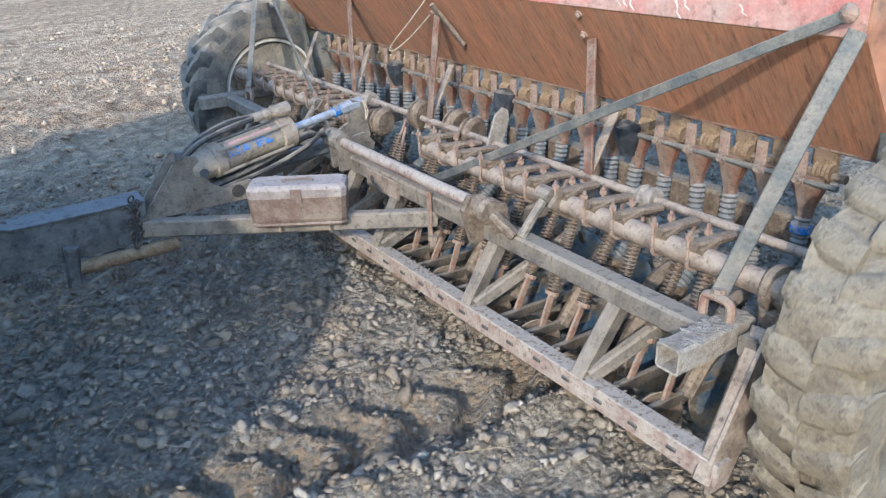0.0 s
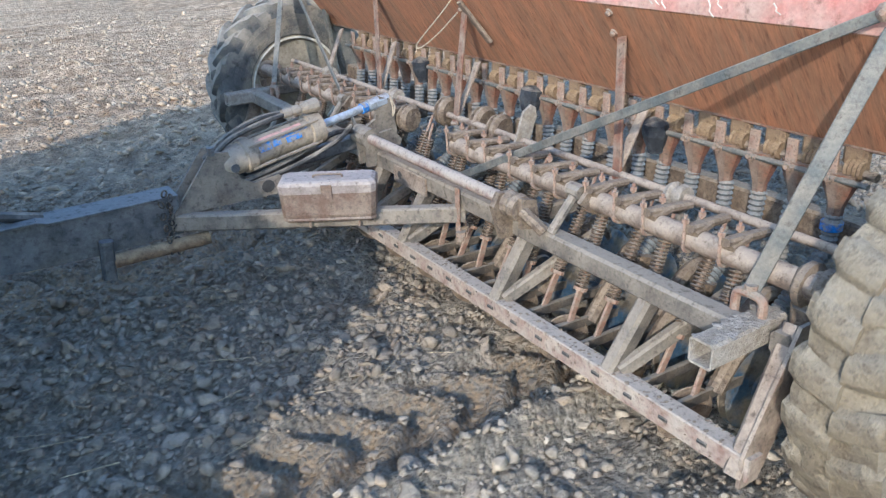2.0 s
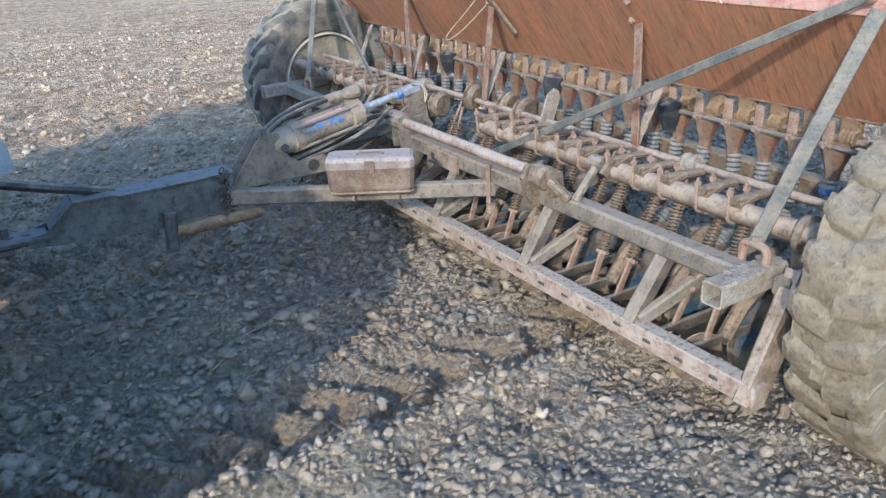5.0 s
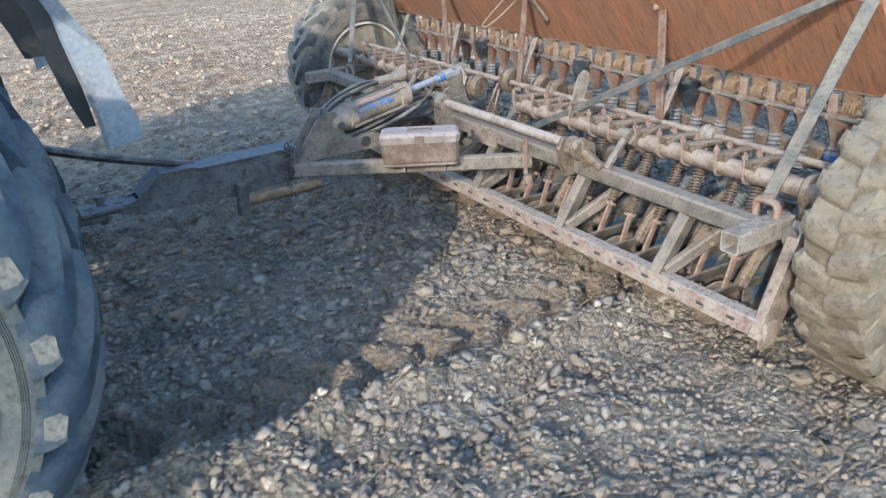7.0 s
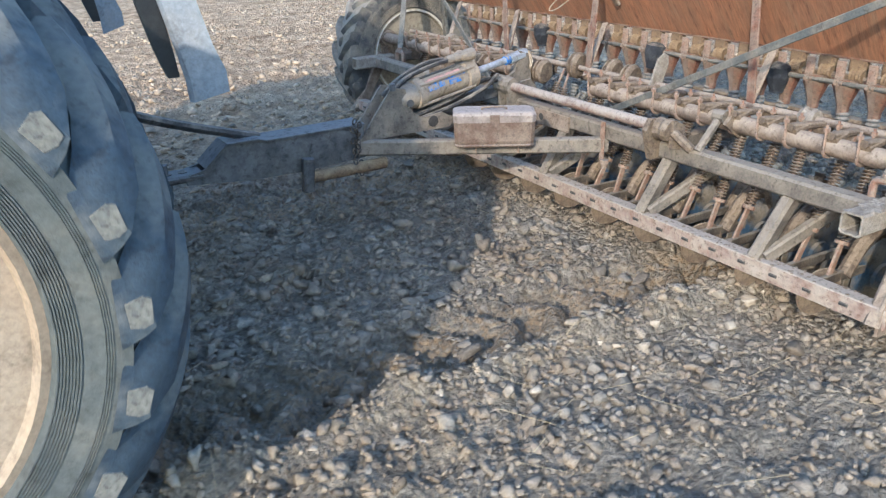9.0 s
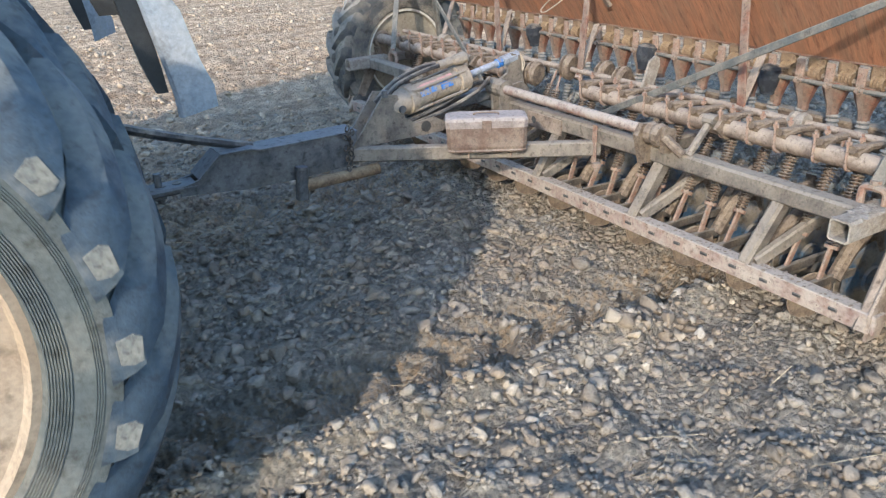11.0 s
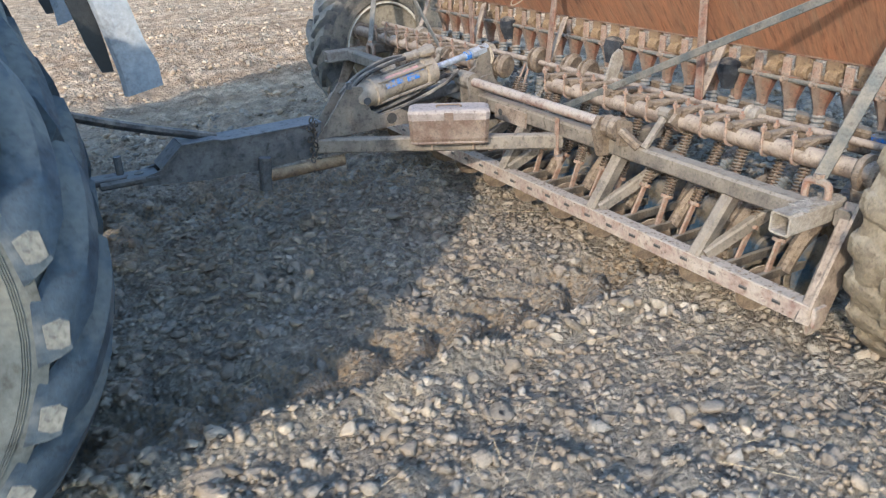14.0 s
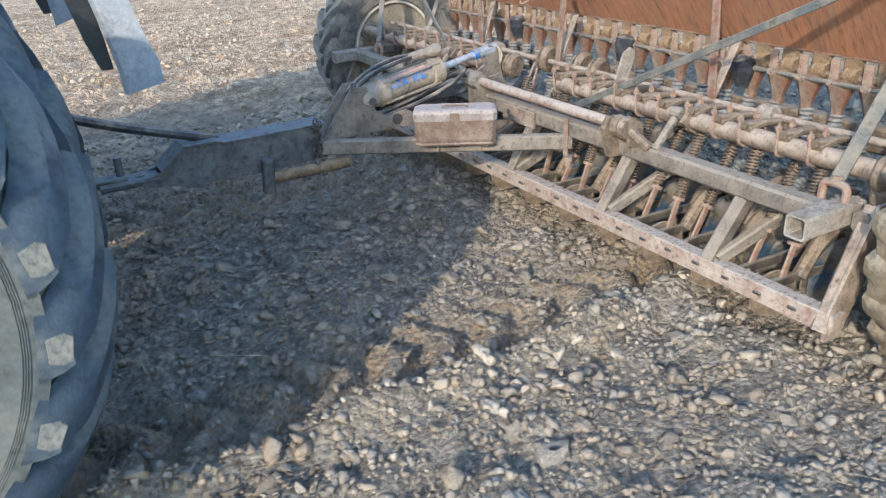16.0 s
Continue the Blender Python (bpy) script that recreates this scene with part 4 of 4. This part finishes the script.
# the holes are dark discs laid on the ear, with shade as colour
for x in (-1.80, -1.87, -1.94):
    part("pin_hole", Shape().turned((x, 2.447, 0.5125), (0, 0, 1), [(0, 0.022), (0.003, 0.022), (0.003, 0.015)], 12), "black", ear)
s = Shape().beam((-1.22, 2.355, 0.50), (-1.235, 2.355, 0.335), 0.05, 0.055, up=(1, 0, 0), c=0.01)
part("parking_post", s, "hitch", drill)
s = Shape().rod((-1.21, 2.365, 0.40), (-0.80, 2.365, 0.405), 0.030, n=12)
part("jack_tube", s, "ochre", drill, "rusty earth-brown tube under the drawbar", smooth=True)
for j in range(16):
    a = j * 1.3
    c = Vector((-0.955 + 0.025 * math.sin(a * 1.7), 2.372 - 0.012 * (j % 3), 0.64 - 0.018 * j))
    d = Vector((math.cos(a) * 0.4, 0.3 * math.sin(a), 1)).normalized() * 0.016
    e = d.cross(Vector((math.sin(a), 1, 0.2))).normalized() * 0.009
    part("chain_link", Shape().hose([c - d, c - d * 0.5 + e, c + d * 0.5 + e, c + d, c + d * 0.5 - e, c - d * 0.5 - e, c - d], 0.0042, 5, 2), "chain", drill)

# hydraulic cylinder
A_, B_ = Vector((-0.635, 2.43, 0.705)), Vector((0.205, 2.555, 0.822))
d = (B_ - A_).normalized()
s = Shape().turned(A_, d, [(-0.06, 0.02), (-0.055, 0.05), (-0.02, 0.066), (0.05, 0.068), (0.055, 0.078), (0.10, 0.078), (0.105, 0.063), (0.40, 0.063), (0.405, 0.076), (0.47, 0.076), (0.475, 0.03)], 20)
cyl = part("hydraulic_cylinder", s, "cyl", drill, "dust-coated hydraulic cylinder with blue and pink paint traces", smooth=True)
part("cylinder_rod", Shape().rod(A_ + d * 0.47, B_ - d * 0.07, 0.019, n=12), "chrome", cyl, "pale blue piston rod", smooth=True)
side_ = d.cross(Vector((0, 0, 1))).normalized()
up_ = side_.cross(d)
for q, z in ((-0.056, 0.052), (0.056, 0.052), (-0.056, -0.052), (0.056, -0.052)):
    part("tie_rod", Shape().rod(A_ + d * 0.07 + side_ * q + up_ * z, A_ + d * 0.44 + side_ * q + up_ * z, 0.008, n=6), "cyl", cyl)
s = Shape()
for a, b, q in ((0.12, 0.18, -0.005), (0.19, 0.23, 0.0), (0.26, 0.34, -0.01)):
    n0 = (side_ * 0.9 + up_ * (0.35 + q * 10)).normalized()
    s.beam(A_ + d * a + n0 * 0.0635, A_ + d * b + n0 * 0.0635, 0.026, 0.003, up=tuple(n0), c=0.001)
part("blue_mark", s, "blue", cyl, "bright blue paint mark")
n0 = (side_ * 0.55 + up_ * 0.85).normalized()
part("pink_mark", Shape().beam(A_ + d * 0.12 + n0 * 0.0635, A_ + d * 0.36 + n0 * 0.0635, 0.022, 0.003, up=tuple(n0), c=0.001), "pink", cyl, "faded pink paint mark")
part("blue_mark", Shape().beam(A_ + d * 0.14 + (side_ * 0.8 + up_ * 0.6) * 0.064, A_ + d * 0.38 + (side_ * 0.8 + up_ * 0.6) * 0.064, 0.012, 0.003, up=tuple(side_ * 0.8 + up_ * 0.6), c=0.001), "blue", cyl)
s = Shape().beam(B_ - d * 0.09, B_ + d * 0.035, 0.055, 0.055, c=0.015)
part("rod_clevis", s, "chrome", cyl, "pale clevis with blue paint")
part("blue_ring", Shape().turned(B_ - d * 0.13, d, [(0, 0.02), (0, 0.027), (0.03, 0.027), (0.03, 0.02)], 12), "blue", cyl)
s = Shape().hose([B_ + Vector((0.03, -0.03, 0.02)), B_ + Vector((0.035, -0.045, -0.03)), B_ + Vector((0.03, -0.05, -0.075)), B_ + Vector((0.045, -0.05, -0.03)), B_ + Vector((0.03, -0.03, 0.02))], 0.004, 5, 4)
part("lynch_pin", s, "wire", drill, "thin wire lynch pin")
s = Shape()
for k in (0, 1):
    s.hose([(-0.74, 2.42 + 0.06 * k, 0.72), (-0.63, 2.43 + 0.05 * k, 0.80), (-0.48, 2.44 + 0.04 * k, 0.845 + 0.012 * k), (-0.33, 2.46 + 0.03 * k, 0.865), (-0.22, 2.47, 0.875)], 0.013, 8, 5)
part("hydraulic_hose", s, "hose", cyl, smooth=True)
s = Shape().turned((-0.36, 2.46, 0.865), (1, 0.1, 0.08), [(0, 0.014), (0.0, 0.02), (0.04, 0.022), (0.045, 0.017), (0.06, 0.024), (0.085, 0.024), (0.09, 0.018), (0.12, 0.03), (0.18, 0.034), (0.2, 0.015)], 10)
part("hose_fitting", s, "cyl", cyl)
s = Shape().hose([(-0.60, 2.42, 0.60), (-0.35, 2.44, 0.655), (-0.1, 2.50, 0.72), (0.02, 2.54, 0.70)], 0.014, 8, 5)
s.hose([(-0.60, 2.40, 0.585), (-0.35, 2.41, 0.63), (-0.12, 2.45, 0.69), (0.0, 2.50, 0.74)], 0.012, 8, 5)
part("lower_hose", s, "hose", drill, smooth=True)
s = Shape().beam((-0.62, 2.52, 0.60), (0.08, 2.62, 0.62), 0.04, 0.07, c=0.008)
part("inner_link", s, "hitch", drill)
# supply hose from the tractor
s = Shape().hose([(-2.72, 2.10, 1.16), (-2.25, 2.24, 0.945), (-1.82, 2.38, 0.755), (-1.42, 2.47, 0.615)], 0.022, 8, 6)
part("supply_hose", s, "hose", drill, "dark hydraulic supply line", smooth=True)

# toolbox on the tongue arm
BOX = pose(-0.362, 2.015, 0.512, 0, 0, -32)
s = Shape()
rings = []
for z, g in ((0, 0.006), (0.008, 0.0), (0.016, 0.004), (0.03, 0.0), (0.128, -0.004)):
    hx, hy, c = 0.196 - g, 0.075 - g, 0.018
    rings.append([(-hx + c, -hy, z), (hx - c, -hy, z), (hx, -hy + c, z), (hx, hy - c, z), (hx - c, hy, z), (-hx + c, hy, z), (-hx, hy - c, z), (-hx, -hy + c, z)])
s.rings(rings)
tb = part("toolbox", s, "box", drill, "dusty dented steel toolbox with closed lid")
tb.matrix_basis = BOX
s = Shape()
rings = []
for z, g in ((0.126, -0.006), (0.160, -0.008), (0.172, -0.002), (0.178, 0.012), (0.176, 0.022), (0.176, 0.05)):
    hx, hy, c = 0.196 - g, 0.075 - g, 0.02
    rings.append([(-hx + c, -hy, z), (hx - c, -hy, z), (hx, -hy + c, z), (hx, hy - c, z), (hx - c, hy, z), (-hx + c, hy, z), (-hx, hy - c, z), (-hx, -hy + c, z)])
s.rings(rings)
part("lid", s, "lidbox", tb, "dusty lilac-grey lid")
part("latch", Shape().beam((0, -0.084, 0.165), (0, -0.084, 0.105), 0.045, 0.008, up=(0, 1, 0), c=0.002), "box", tb)
part("handle", Shape().hose([(-0.06, -0.01, 0.176), (-0.055, -0.012, 0.187), (0.0, -0.015, 0.190), (0.055, -0.012, 0.187), (0.06, -0.01, 0.176)], 0.005, 6, 3), "box", tb)
for x in (-0.09, 0.12):
    part("hanger_bolt", Shape().rod((x, -0.03, 0.0), (x, -0.03, -0.04), 0.005, n=6), "bolt", tb)


# ---- wheels ----
def wheel(name, R, width, rim_r, mat, lug_mat, rim_mat, lugs, lug_h, parent, at, label, lug_w=0.05, crown=0.0, face=-1, dirt=0.0, slant=0.62, bar_mat=None):
    """A tractor tyre with slanting bar lugs, a dished rim and a hub; its axle lies along y."""
    w = width / 2
    band = R - crown - rim_r
    half = [(0.72, rim_r), (0.86, rim_r + 0.015), (0.885, rim_r + 0.022)]
    # fine moulded ribs round the bead, and a second ring of them half way up the wall
    for k in range(8):
        lean = 0.90 + 0.009 * k
        half += [(lean + 0.012, rim_r + band * (0.075 + 0.026 * k)), (lean + 0.013, rim_r + band * (0.088 + 0.026 * k)), (lean, rim_r + band * (0.092 + 0.026 * k)), (lean + 0.001, rim_r + band * (0.098 + 0.026 * k))]
    half += [(0.982, rim_r + band * 0.34), (0.99, rim_r + band * 0.44)]
    for k in range(4):
        half += [(0.998, rim_r + band * (0.46 + 0.022 * k)), (0.998, rim_r + band * (0.469 + 0.022 * k)), (0.989, rim_r + band * (0.472 + 0.022 * k)), (0.989, rim_r + band * (0.478 + 0.022 * k))]
    half += [(0.992, rim_r + band * 0.58), (0.975, rim_r + band * 0.70), (0.89, R - crown - lug_h * 1.5), (0.5, R - crown * 0.3 - lug_h), (0.25, R - crown * 0.08 - lug_h)]
    prof = [(-w * a, r) for a, r in half] + [(0, R - lug_h)] + [(w * a, r) for a, r in reversed(half)]
    s = Shape()
    n = 64
    rings = []
    def caked(i, a):
        c, q = math.cos(6.28319 * i / n), math.sin(6.28319 * i / n)
        return 1 + dirt * noise.noise(Vector((c * 5, a * 9, q * 5))) + dirt * 0.7 * noise.noise(Vector((c * 13 + 7, a * 22, q * 13)))

    for a, r in prof:
        rings.append([(math.cos(6.28319 * i / n) * r * caked(i, a), a * (2 * caked(i, a + 3) - 1), math.sin(6.28319 * i / n) * r * caked(i, a)) for i in range(n)])
    s.rings(rings, cap=False)
    ty = part(name, s, mat, parent, label, smooth=True)
    ty.matrix_basis = at
    lug = Shape()
    steps = 6
    rings = []
    for k in range(steps + 1):
        f = k / steps
        y = w * (1.0 - 1.02 * f)
        sag = crown * (1 - f) ** 1.7
        top = R - sag - (lug_h * 0.5 if f == 0 else 0)
        base = rim_r + band * 0.60 if f == 0 else R - sag - lug_h * (1.5 if f < 0.3 else 1.15)
        a = (f ** 0.85) * (slant * width / R)
        hw = lug_w / R * (0.62 - 0.12 * f)
        rings.append([(math.cos(a + da) * r, y, math.sin(a + da) * r)
                      for r, da in ((base, -hw * 1.6), ((base + 2 * top) / 3, -hw * 1.12), (top, -hw * 0.78), (top, hw * 0.78), ((base + 2 * top) / 3, hw * 1.12), (base, hw * 1.6))])
    lug.rings(rings)
    first = part("lug", lug, bar_mat or mat, ty, smooth=True)
    tip = Shape().rings([[(math.cos(q) * r, y, math.sin(q) * r) for r, q in ((rim_r + band * 0.68, -hw0 * 1.1), (rim_r + band * 0.80, -hw0 * 1.25), (R - crown - lug_h * 0.6, -hw0 * 0.95), (R - crown - lug_h * 0.55, hw0 * 0.85), (rim_r + band * 0.82, hw0 * 1.15), (rim_r + band * 0.66, hw0 * 0.8))]
                         for y in (w * 1.012, w * 0.9) for hw0 in (lug_w / R * (0.36 if y > w else 0.5),)])
    first_tip = part("lug_end", tip, lug_mat, ty)
    for i in range(lugs):
        for sgn in (1, -1):
            ang = 360 / lugs * (i + (0.5 if sgn < 0 else 0))
            m = pose(0, 0, 0, 0, ang, 0) if sgn > 0 else pose(0, 0, 0, 0, ang, 0) @ Matrix.Diagonal((1, -1, 1, 1))
            if i == 0 and sgn > 0:
                first.matrix_basis = first_tip.matrix_basis = m
            else:
                again(first, ty, m)
                again(first_tip, ty, m)
    s = Shape()
    rp = [(0.72 * w, rim_r + 0.012), (0.80 * w, rim_r + 0.012), (0.83 * w, rim_r - 0.01), (0.74 * w, rim_r - 0.02), (0.58 * w, rim_r - 0.05), (0.5 * w, rim_r - 0.12), (0.30 * w, rim_r * 0.62), (0.26 * w, rim_r * 0.40), (0.36 * w, rim_r * 0.36), (0.38 * w, rim_r * 0.22), (0.55 * w, rim_r * 0.20), (0.58 * w, 0.02)]
    s.rings([[(math.cos(6.28319 * i / 48) * r, a * face, math.sin(6.28319 * i / 48) * r) for i in range(48)] for a, r in rp])
    rim = part("rim", s, rim_mat, ty, smooth=True)
    s = Shape()
    s.rings([[(math.cos(6.28319 * i / 48) * r, a * -face, math.sin(6.28319 * i / 48) * r) for i in range(48)] for a, r in rp[:7] + [(0.28 * w, 0.05)]])
    part("rim", s, rim_mat, ty, smooth=True)
    return ty


WR = 0.59
near_wheel = wheel("wheel", WR, 0.27, 0.33, "clayed", "clayed", "farrim", 24, 0.017, drill, pose(0.55, -0.075, WR - 0.02), "clay-caked tyre with worn lugs", lug_w=0.06, dirt=0.06, slant=0.16)
far_wheel = wheel("wheel", WR, 0.27, 0.33, "tyre", "tyre", "farrim", 18, 0.03, drill, pose(0.50, 4.46, WR - 0.02), "dusty black ribbed tyre with grey rim", lug_w=0.06, face=-1)
s = Shape()
s.rings([[(math.cos(6.28319 * i / 48) * r, a, math.sin(6.28319 * i / 48) * r) for i in range(48)] for a, r in ((-0.118, 0.318), (-0.122, 0.332), (-0.128, 0.335), (-0.128, 0.322), (-0.118, 0.318))], cap=False)
part("rim_edge", s, "pale", far_wheel, "pale worn rim edge")
for x, y in ((0.55, -0.075), (0.50, 4.46)):
    s = Shape().rod((x, y, WR - 0.02), (x, 0.25 if y < 0 else 4.29, WR - 0.02), 0.04, n=12)
    part("axle", s, "clay", drill, smooth=True)

# ---- the tractor ----
tractor = tagged(new("tractor"), "blue farm tractor with wide rear tyres towing the drill", "tractor")
TR, TW = 0.93, 0.52
AX, AZ = -3.02, 0.86
tractor_wheels = []
# twin rear tyres on each side; the inner ones press the tracks
for y, f, r, worn in ((0.68, -1, 0.885, 0.105), (1.235, -1, TR, 0.08), (mirrored(0.68), 1, 0.885, 0.105), (mirrored(1.235), 1, TR, 0.08)):
    tractor_wheels.append((wheel("rear_wheel", r, TW, 0.55, "sidewall", "lug", "rim", 22, 0.045, tractor, pose(AX, y, AZ), "blue-grey lugged tyre on a cream rim", lug_w=0.10, crown=worn, face=f, bar_mat="tread"), r, (AX, y, AZ)))
for y, f in ((1.21, -1), (mirrored(1.21), 1)):
    tractor_wheels.append((wheel("front_wheel", 0.68, 0.38, 0.38, "tread", "lug", "rim", 18, 0.045, tractor, pose(AX - 2.7, y, 0.66), "smaller lugged front tyre", lug_w=0.055, face=f), 0.68, (AX - 2.7, y, 0.66)))
# chassis, bonnet and cab: unseen body, sized by the shadow it has to cast
s = Shape().rod((AX, 0.80, AZ), (AX, mirrored(0.80), AZ), 0.085, n=16)
s.beam((AX - 0.5, MID, AZ), (AX + 0.42, MID, AZ), 0.40, 0.42, c=0.08)
s.beam((AX - 2.75, MID, AZ), (AX - 0.4, MID, AZ + 0.05), 0.38, 0.36, c=0.06)
s.rod((AX - 2.7, 1.21, 0.66), (AX - 2.7, mirrored(1.21), 0.66), 0.08, n=12)
part("chassis", s, "hitch", tractor)
s = Shape()
rings = []
for x, w, z0, z1 in ((AX - 3.3, 0.30, 0.95, 1.45), (AX - 3.1, 0.38, 0.9, 1.62), (AX - 0.85, 0.44, 0.95, 1.85)):
    rings.append([(x, MID - w, z0), (x, MID + w, z0), (x, MID + w, z1 - 0.1), (x, MID + w - 0.12, z1), (x, MID - w + 0.12, z1), (x, MID - w, z1 - 0.1)])
s.rings(rings)
part("bonnet", s, "cab", tractor)
s = Shape()
rings = []
for z, x0, x1, w in ((1.25, -0.85, 0.45, 0.55), (1.5, -0.9, 0.55, 0.76), (2.22, -0.72, 0.45, 0.72), (2.28, -0.8, 0.52, 0.80), (2.40, -0.7, 0.42, 0.68)):
    rings.append([(AX + x0, MID - w, z), (AX + x1, MID - w, z), (AX + x1, MID + w, z), (AX + x0, MID + w, z)])
s.rings(rings)
cab = part("cab", s, "cab", tractor)
for a, b, c in (((AX + 0.548, MID, 1.52), (AX + 0.47, MID, 2.17), 1.3), ((AX - 0.90, MID, 1.52), (AX - 0.735, MID, 2.17), 1.3)):
    part("cab_window", Shape().beam(a, b, c, 0.012, up=(1, 0, 0), c=0.002), "glass", cab)
for y in (MID - 0.765, MID + 0.765):
    part("cab_window", Shape().beam((AX - 0.17, y, 1.55), (AX - 0.14, y * 0.97 + MID * 0.03, 2.17), 1.05, 0.012, up=(0, 1, 0), c=0.002), "glass", cab)
# mudguards: a curved shell over each inner wheel, ending in a hanging flap
for yc in (1.40, mirrored(1.40)):
    sg = 1 if yc < MID else -1
    s = Shape()
    rings = []
    for k in range(7):
        a = radians(150 - k * 18)
        r = TR + 0.15
        e = Vector((math.cos(a), 0, math.sin(a)))
        o = Vector((AX, yc, AZ)) + e * r
        rings.append([o + Vector((0, q, 0)) + e * t for q, t in ((-0.11, 0), (0.11, 0), (0.11, 0.018), (-0.11, 0.018))])
    s.rings(rings)
    part("mudguard", s, "black_guard", tractor)
    # unseen fender, added and sized to keep the sun off the drawbar
    s = Shape()
    rings = []
    for k in range(9):
        a = radians(136 - k * 8)
        e = Vector((math.cos(a), 0, math.sin(a)))
        o = Vector((AX, yc, AZ)) + e * (TR + 0.24)
        rings.append([o + Vector((0, sg * q, 0)) + e * t for q, t in ((-0.74, -0.03), (-0.72, 0.0), (0.15, 0), (0.15, 0.02), (-0.72, 0.02), (-0.755, -0.02))])
    s.rings(rings)
    part("fender", s, "cab", tractor, "wide blue fender out of view, added to shade the drawbar")
    s = Shape()
    rings = []
    for z, xa, xb, dy in ((1.90, -2.19, -2.15, 0.02), (1.70, -2.10, -2.065, 0.03), (1.50, -2.01, -1.975, 0.02), (1.35, -1.985, -1.89, 0.0), (1.20, -1.955, -1.857, -0.02), (1.125, -1.943, -1.83, -0.03), (1.06, -1.94, -1.828, -0.035)):
        y = yc - sg * (0.02 - dy)
        rings.append([(xa, y, z), (xa + 0.1 * (xb - xa), y - sg * 0.012, z), (xb, y - sg * 0.05, z + 0.03), (xb, y - sg * 0.036, z + 0.03), (xa, y + sg * 0.014, z)])
    s.rings(rings)
    part("flap", s, "fender", tractor, "hanging grey-blue plastic mudflap")
    s = Shape()
    rings = []
    for z, xa, xb in ((1.90, -2.25, -2.185), (1.70, -2.16, -2.095), (1.50, -2.07, -2.005), (1.35, -2.045, -1.98), (1.22, -2.015, -1.96), (1.13, -1.985, -1.95)):
        rings.append([(xa, yc, z), (xb, yc, z), (xb, yc + sg * 0.03, z), (xa, yc + sg * 0.03, z)])
    s.rings(rings)
    part("flap_edge", s, "black_guard", tractor)
    s = Shape()
    rings = []
    for z, xa, xb in ((1.92, -2.33, -2.22), (1.62, -2.20, -2.09), (1.45, -2.13, -2.05), (1.37, -2.10, -2.04)):
        rings.append([(xa, yc + sg * 0.05, z), (xb, yc + sg * 0.03, z), (xb, yc + sg * 0.045, z), (xa, yc + sg * 0.065, z)])
    s.rings(rings)
    part("inner_flap", s, "black_guard", tractor)
s = Shape().beam((AX + 0.3, 2.447, 0.46), (-1.86, 2.447, 0.46), 0.09, 0.03, c=0.006)
s.rod((-1.88, 2.447, 0.42), (-1.88, 2.447, 0.56), 0.018, n=10)
part("tow_bar", s, "hitch", tractor)


# how the tractor swings about the tow pin, in degrees; it also rides up a little on uneven land
SWING = [(0, 0.0), (6, 0.3), (7, 0.4), (7.5, -1.2), (8, -1.8), (8.5, -1.6), (9, -2.0), (10.5, -2.1), (11.5, -2.1), (12, -0.9), (12.5, 0.3), (13, 0.9), (13.5, 0.0), (14, -1.2), (14.5, -1.8), (15.2, -0.4), (16, 0.2)]
PIN = Matrix.Translation((-1.88, 2.447, 0))


def swung(t):
    a = float(np.interp(t, [k for k, _ in SWING], [v for _, v in SWING]))
    rise = float(np.interp(t, [0, 9, 11.5, 12.5, 16], [0, 0, 0.02, 0.045, 0.055]))
    return rig(t) @ PIN @ pose(0, 0, rise, 0, 0, a) @ PIN.inverted()


def motions():
    """The rig rolls through the field; its wheels turn with it."""
    times = [i * 0.5 for i in range(33)]
    walk(drill, [(t, rig(t)) for t in times])
    walk(tractor, [(t, swung(t)) for t in times])
    for ob, r, at in ((near_wheel, WR, (0.55, -0.075, WR - 0.02)), (far_wheel, WR, (0.50, 4.46, WR - 0.02)), *tractor_wheels):
        walk(ob, [(t, pose(*at) @ Matrix.Rotation(-SPEED * t / r, 4, "Y")) for t in times])


motions()
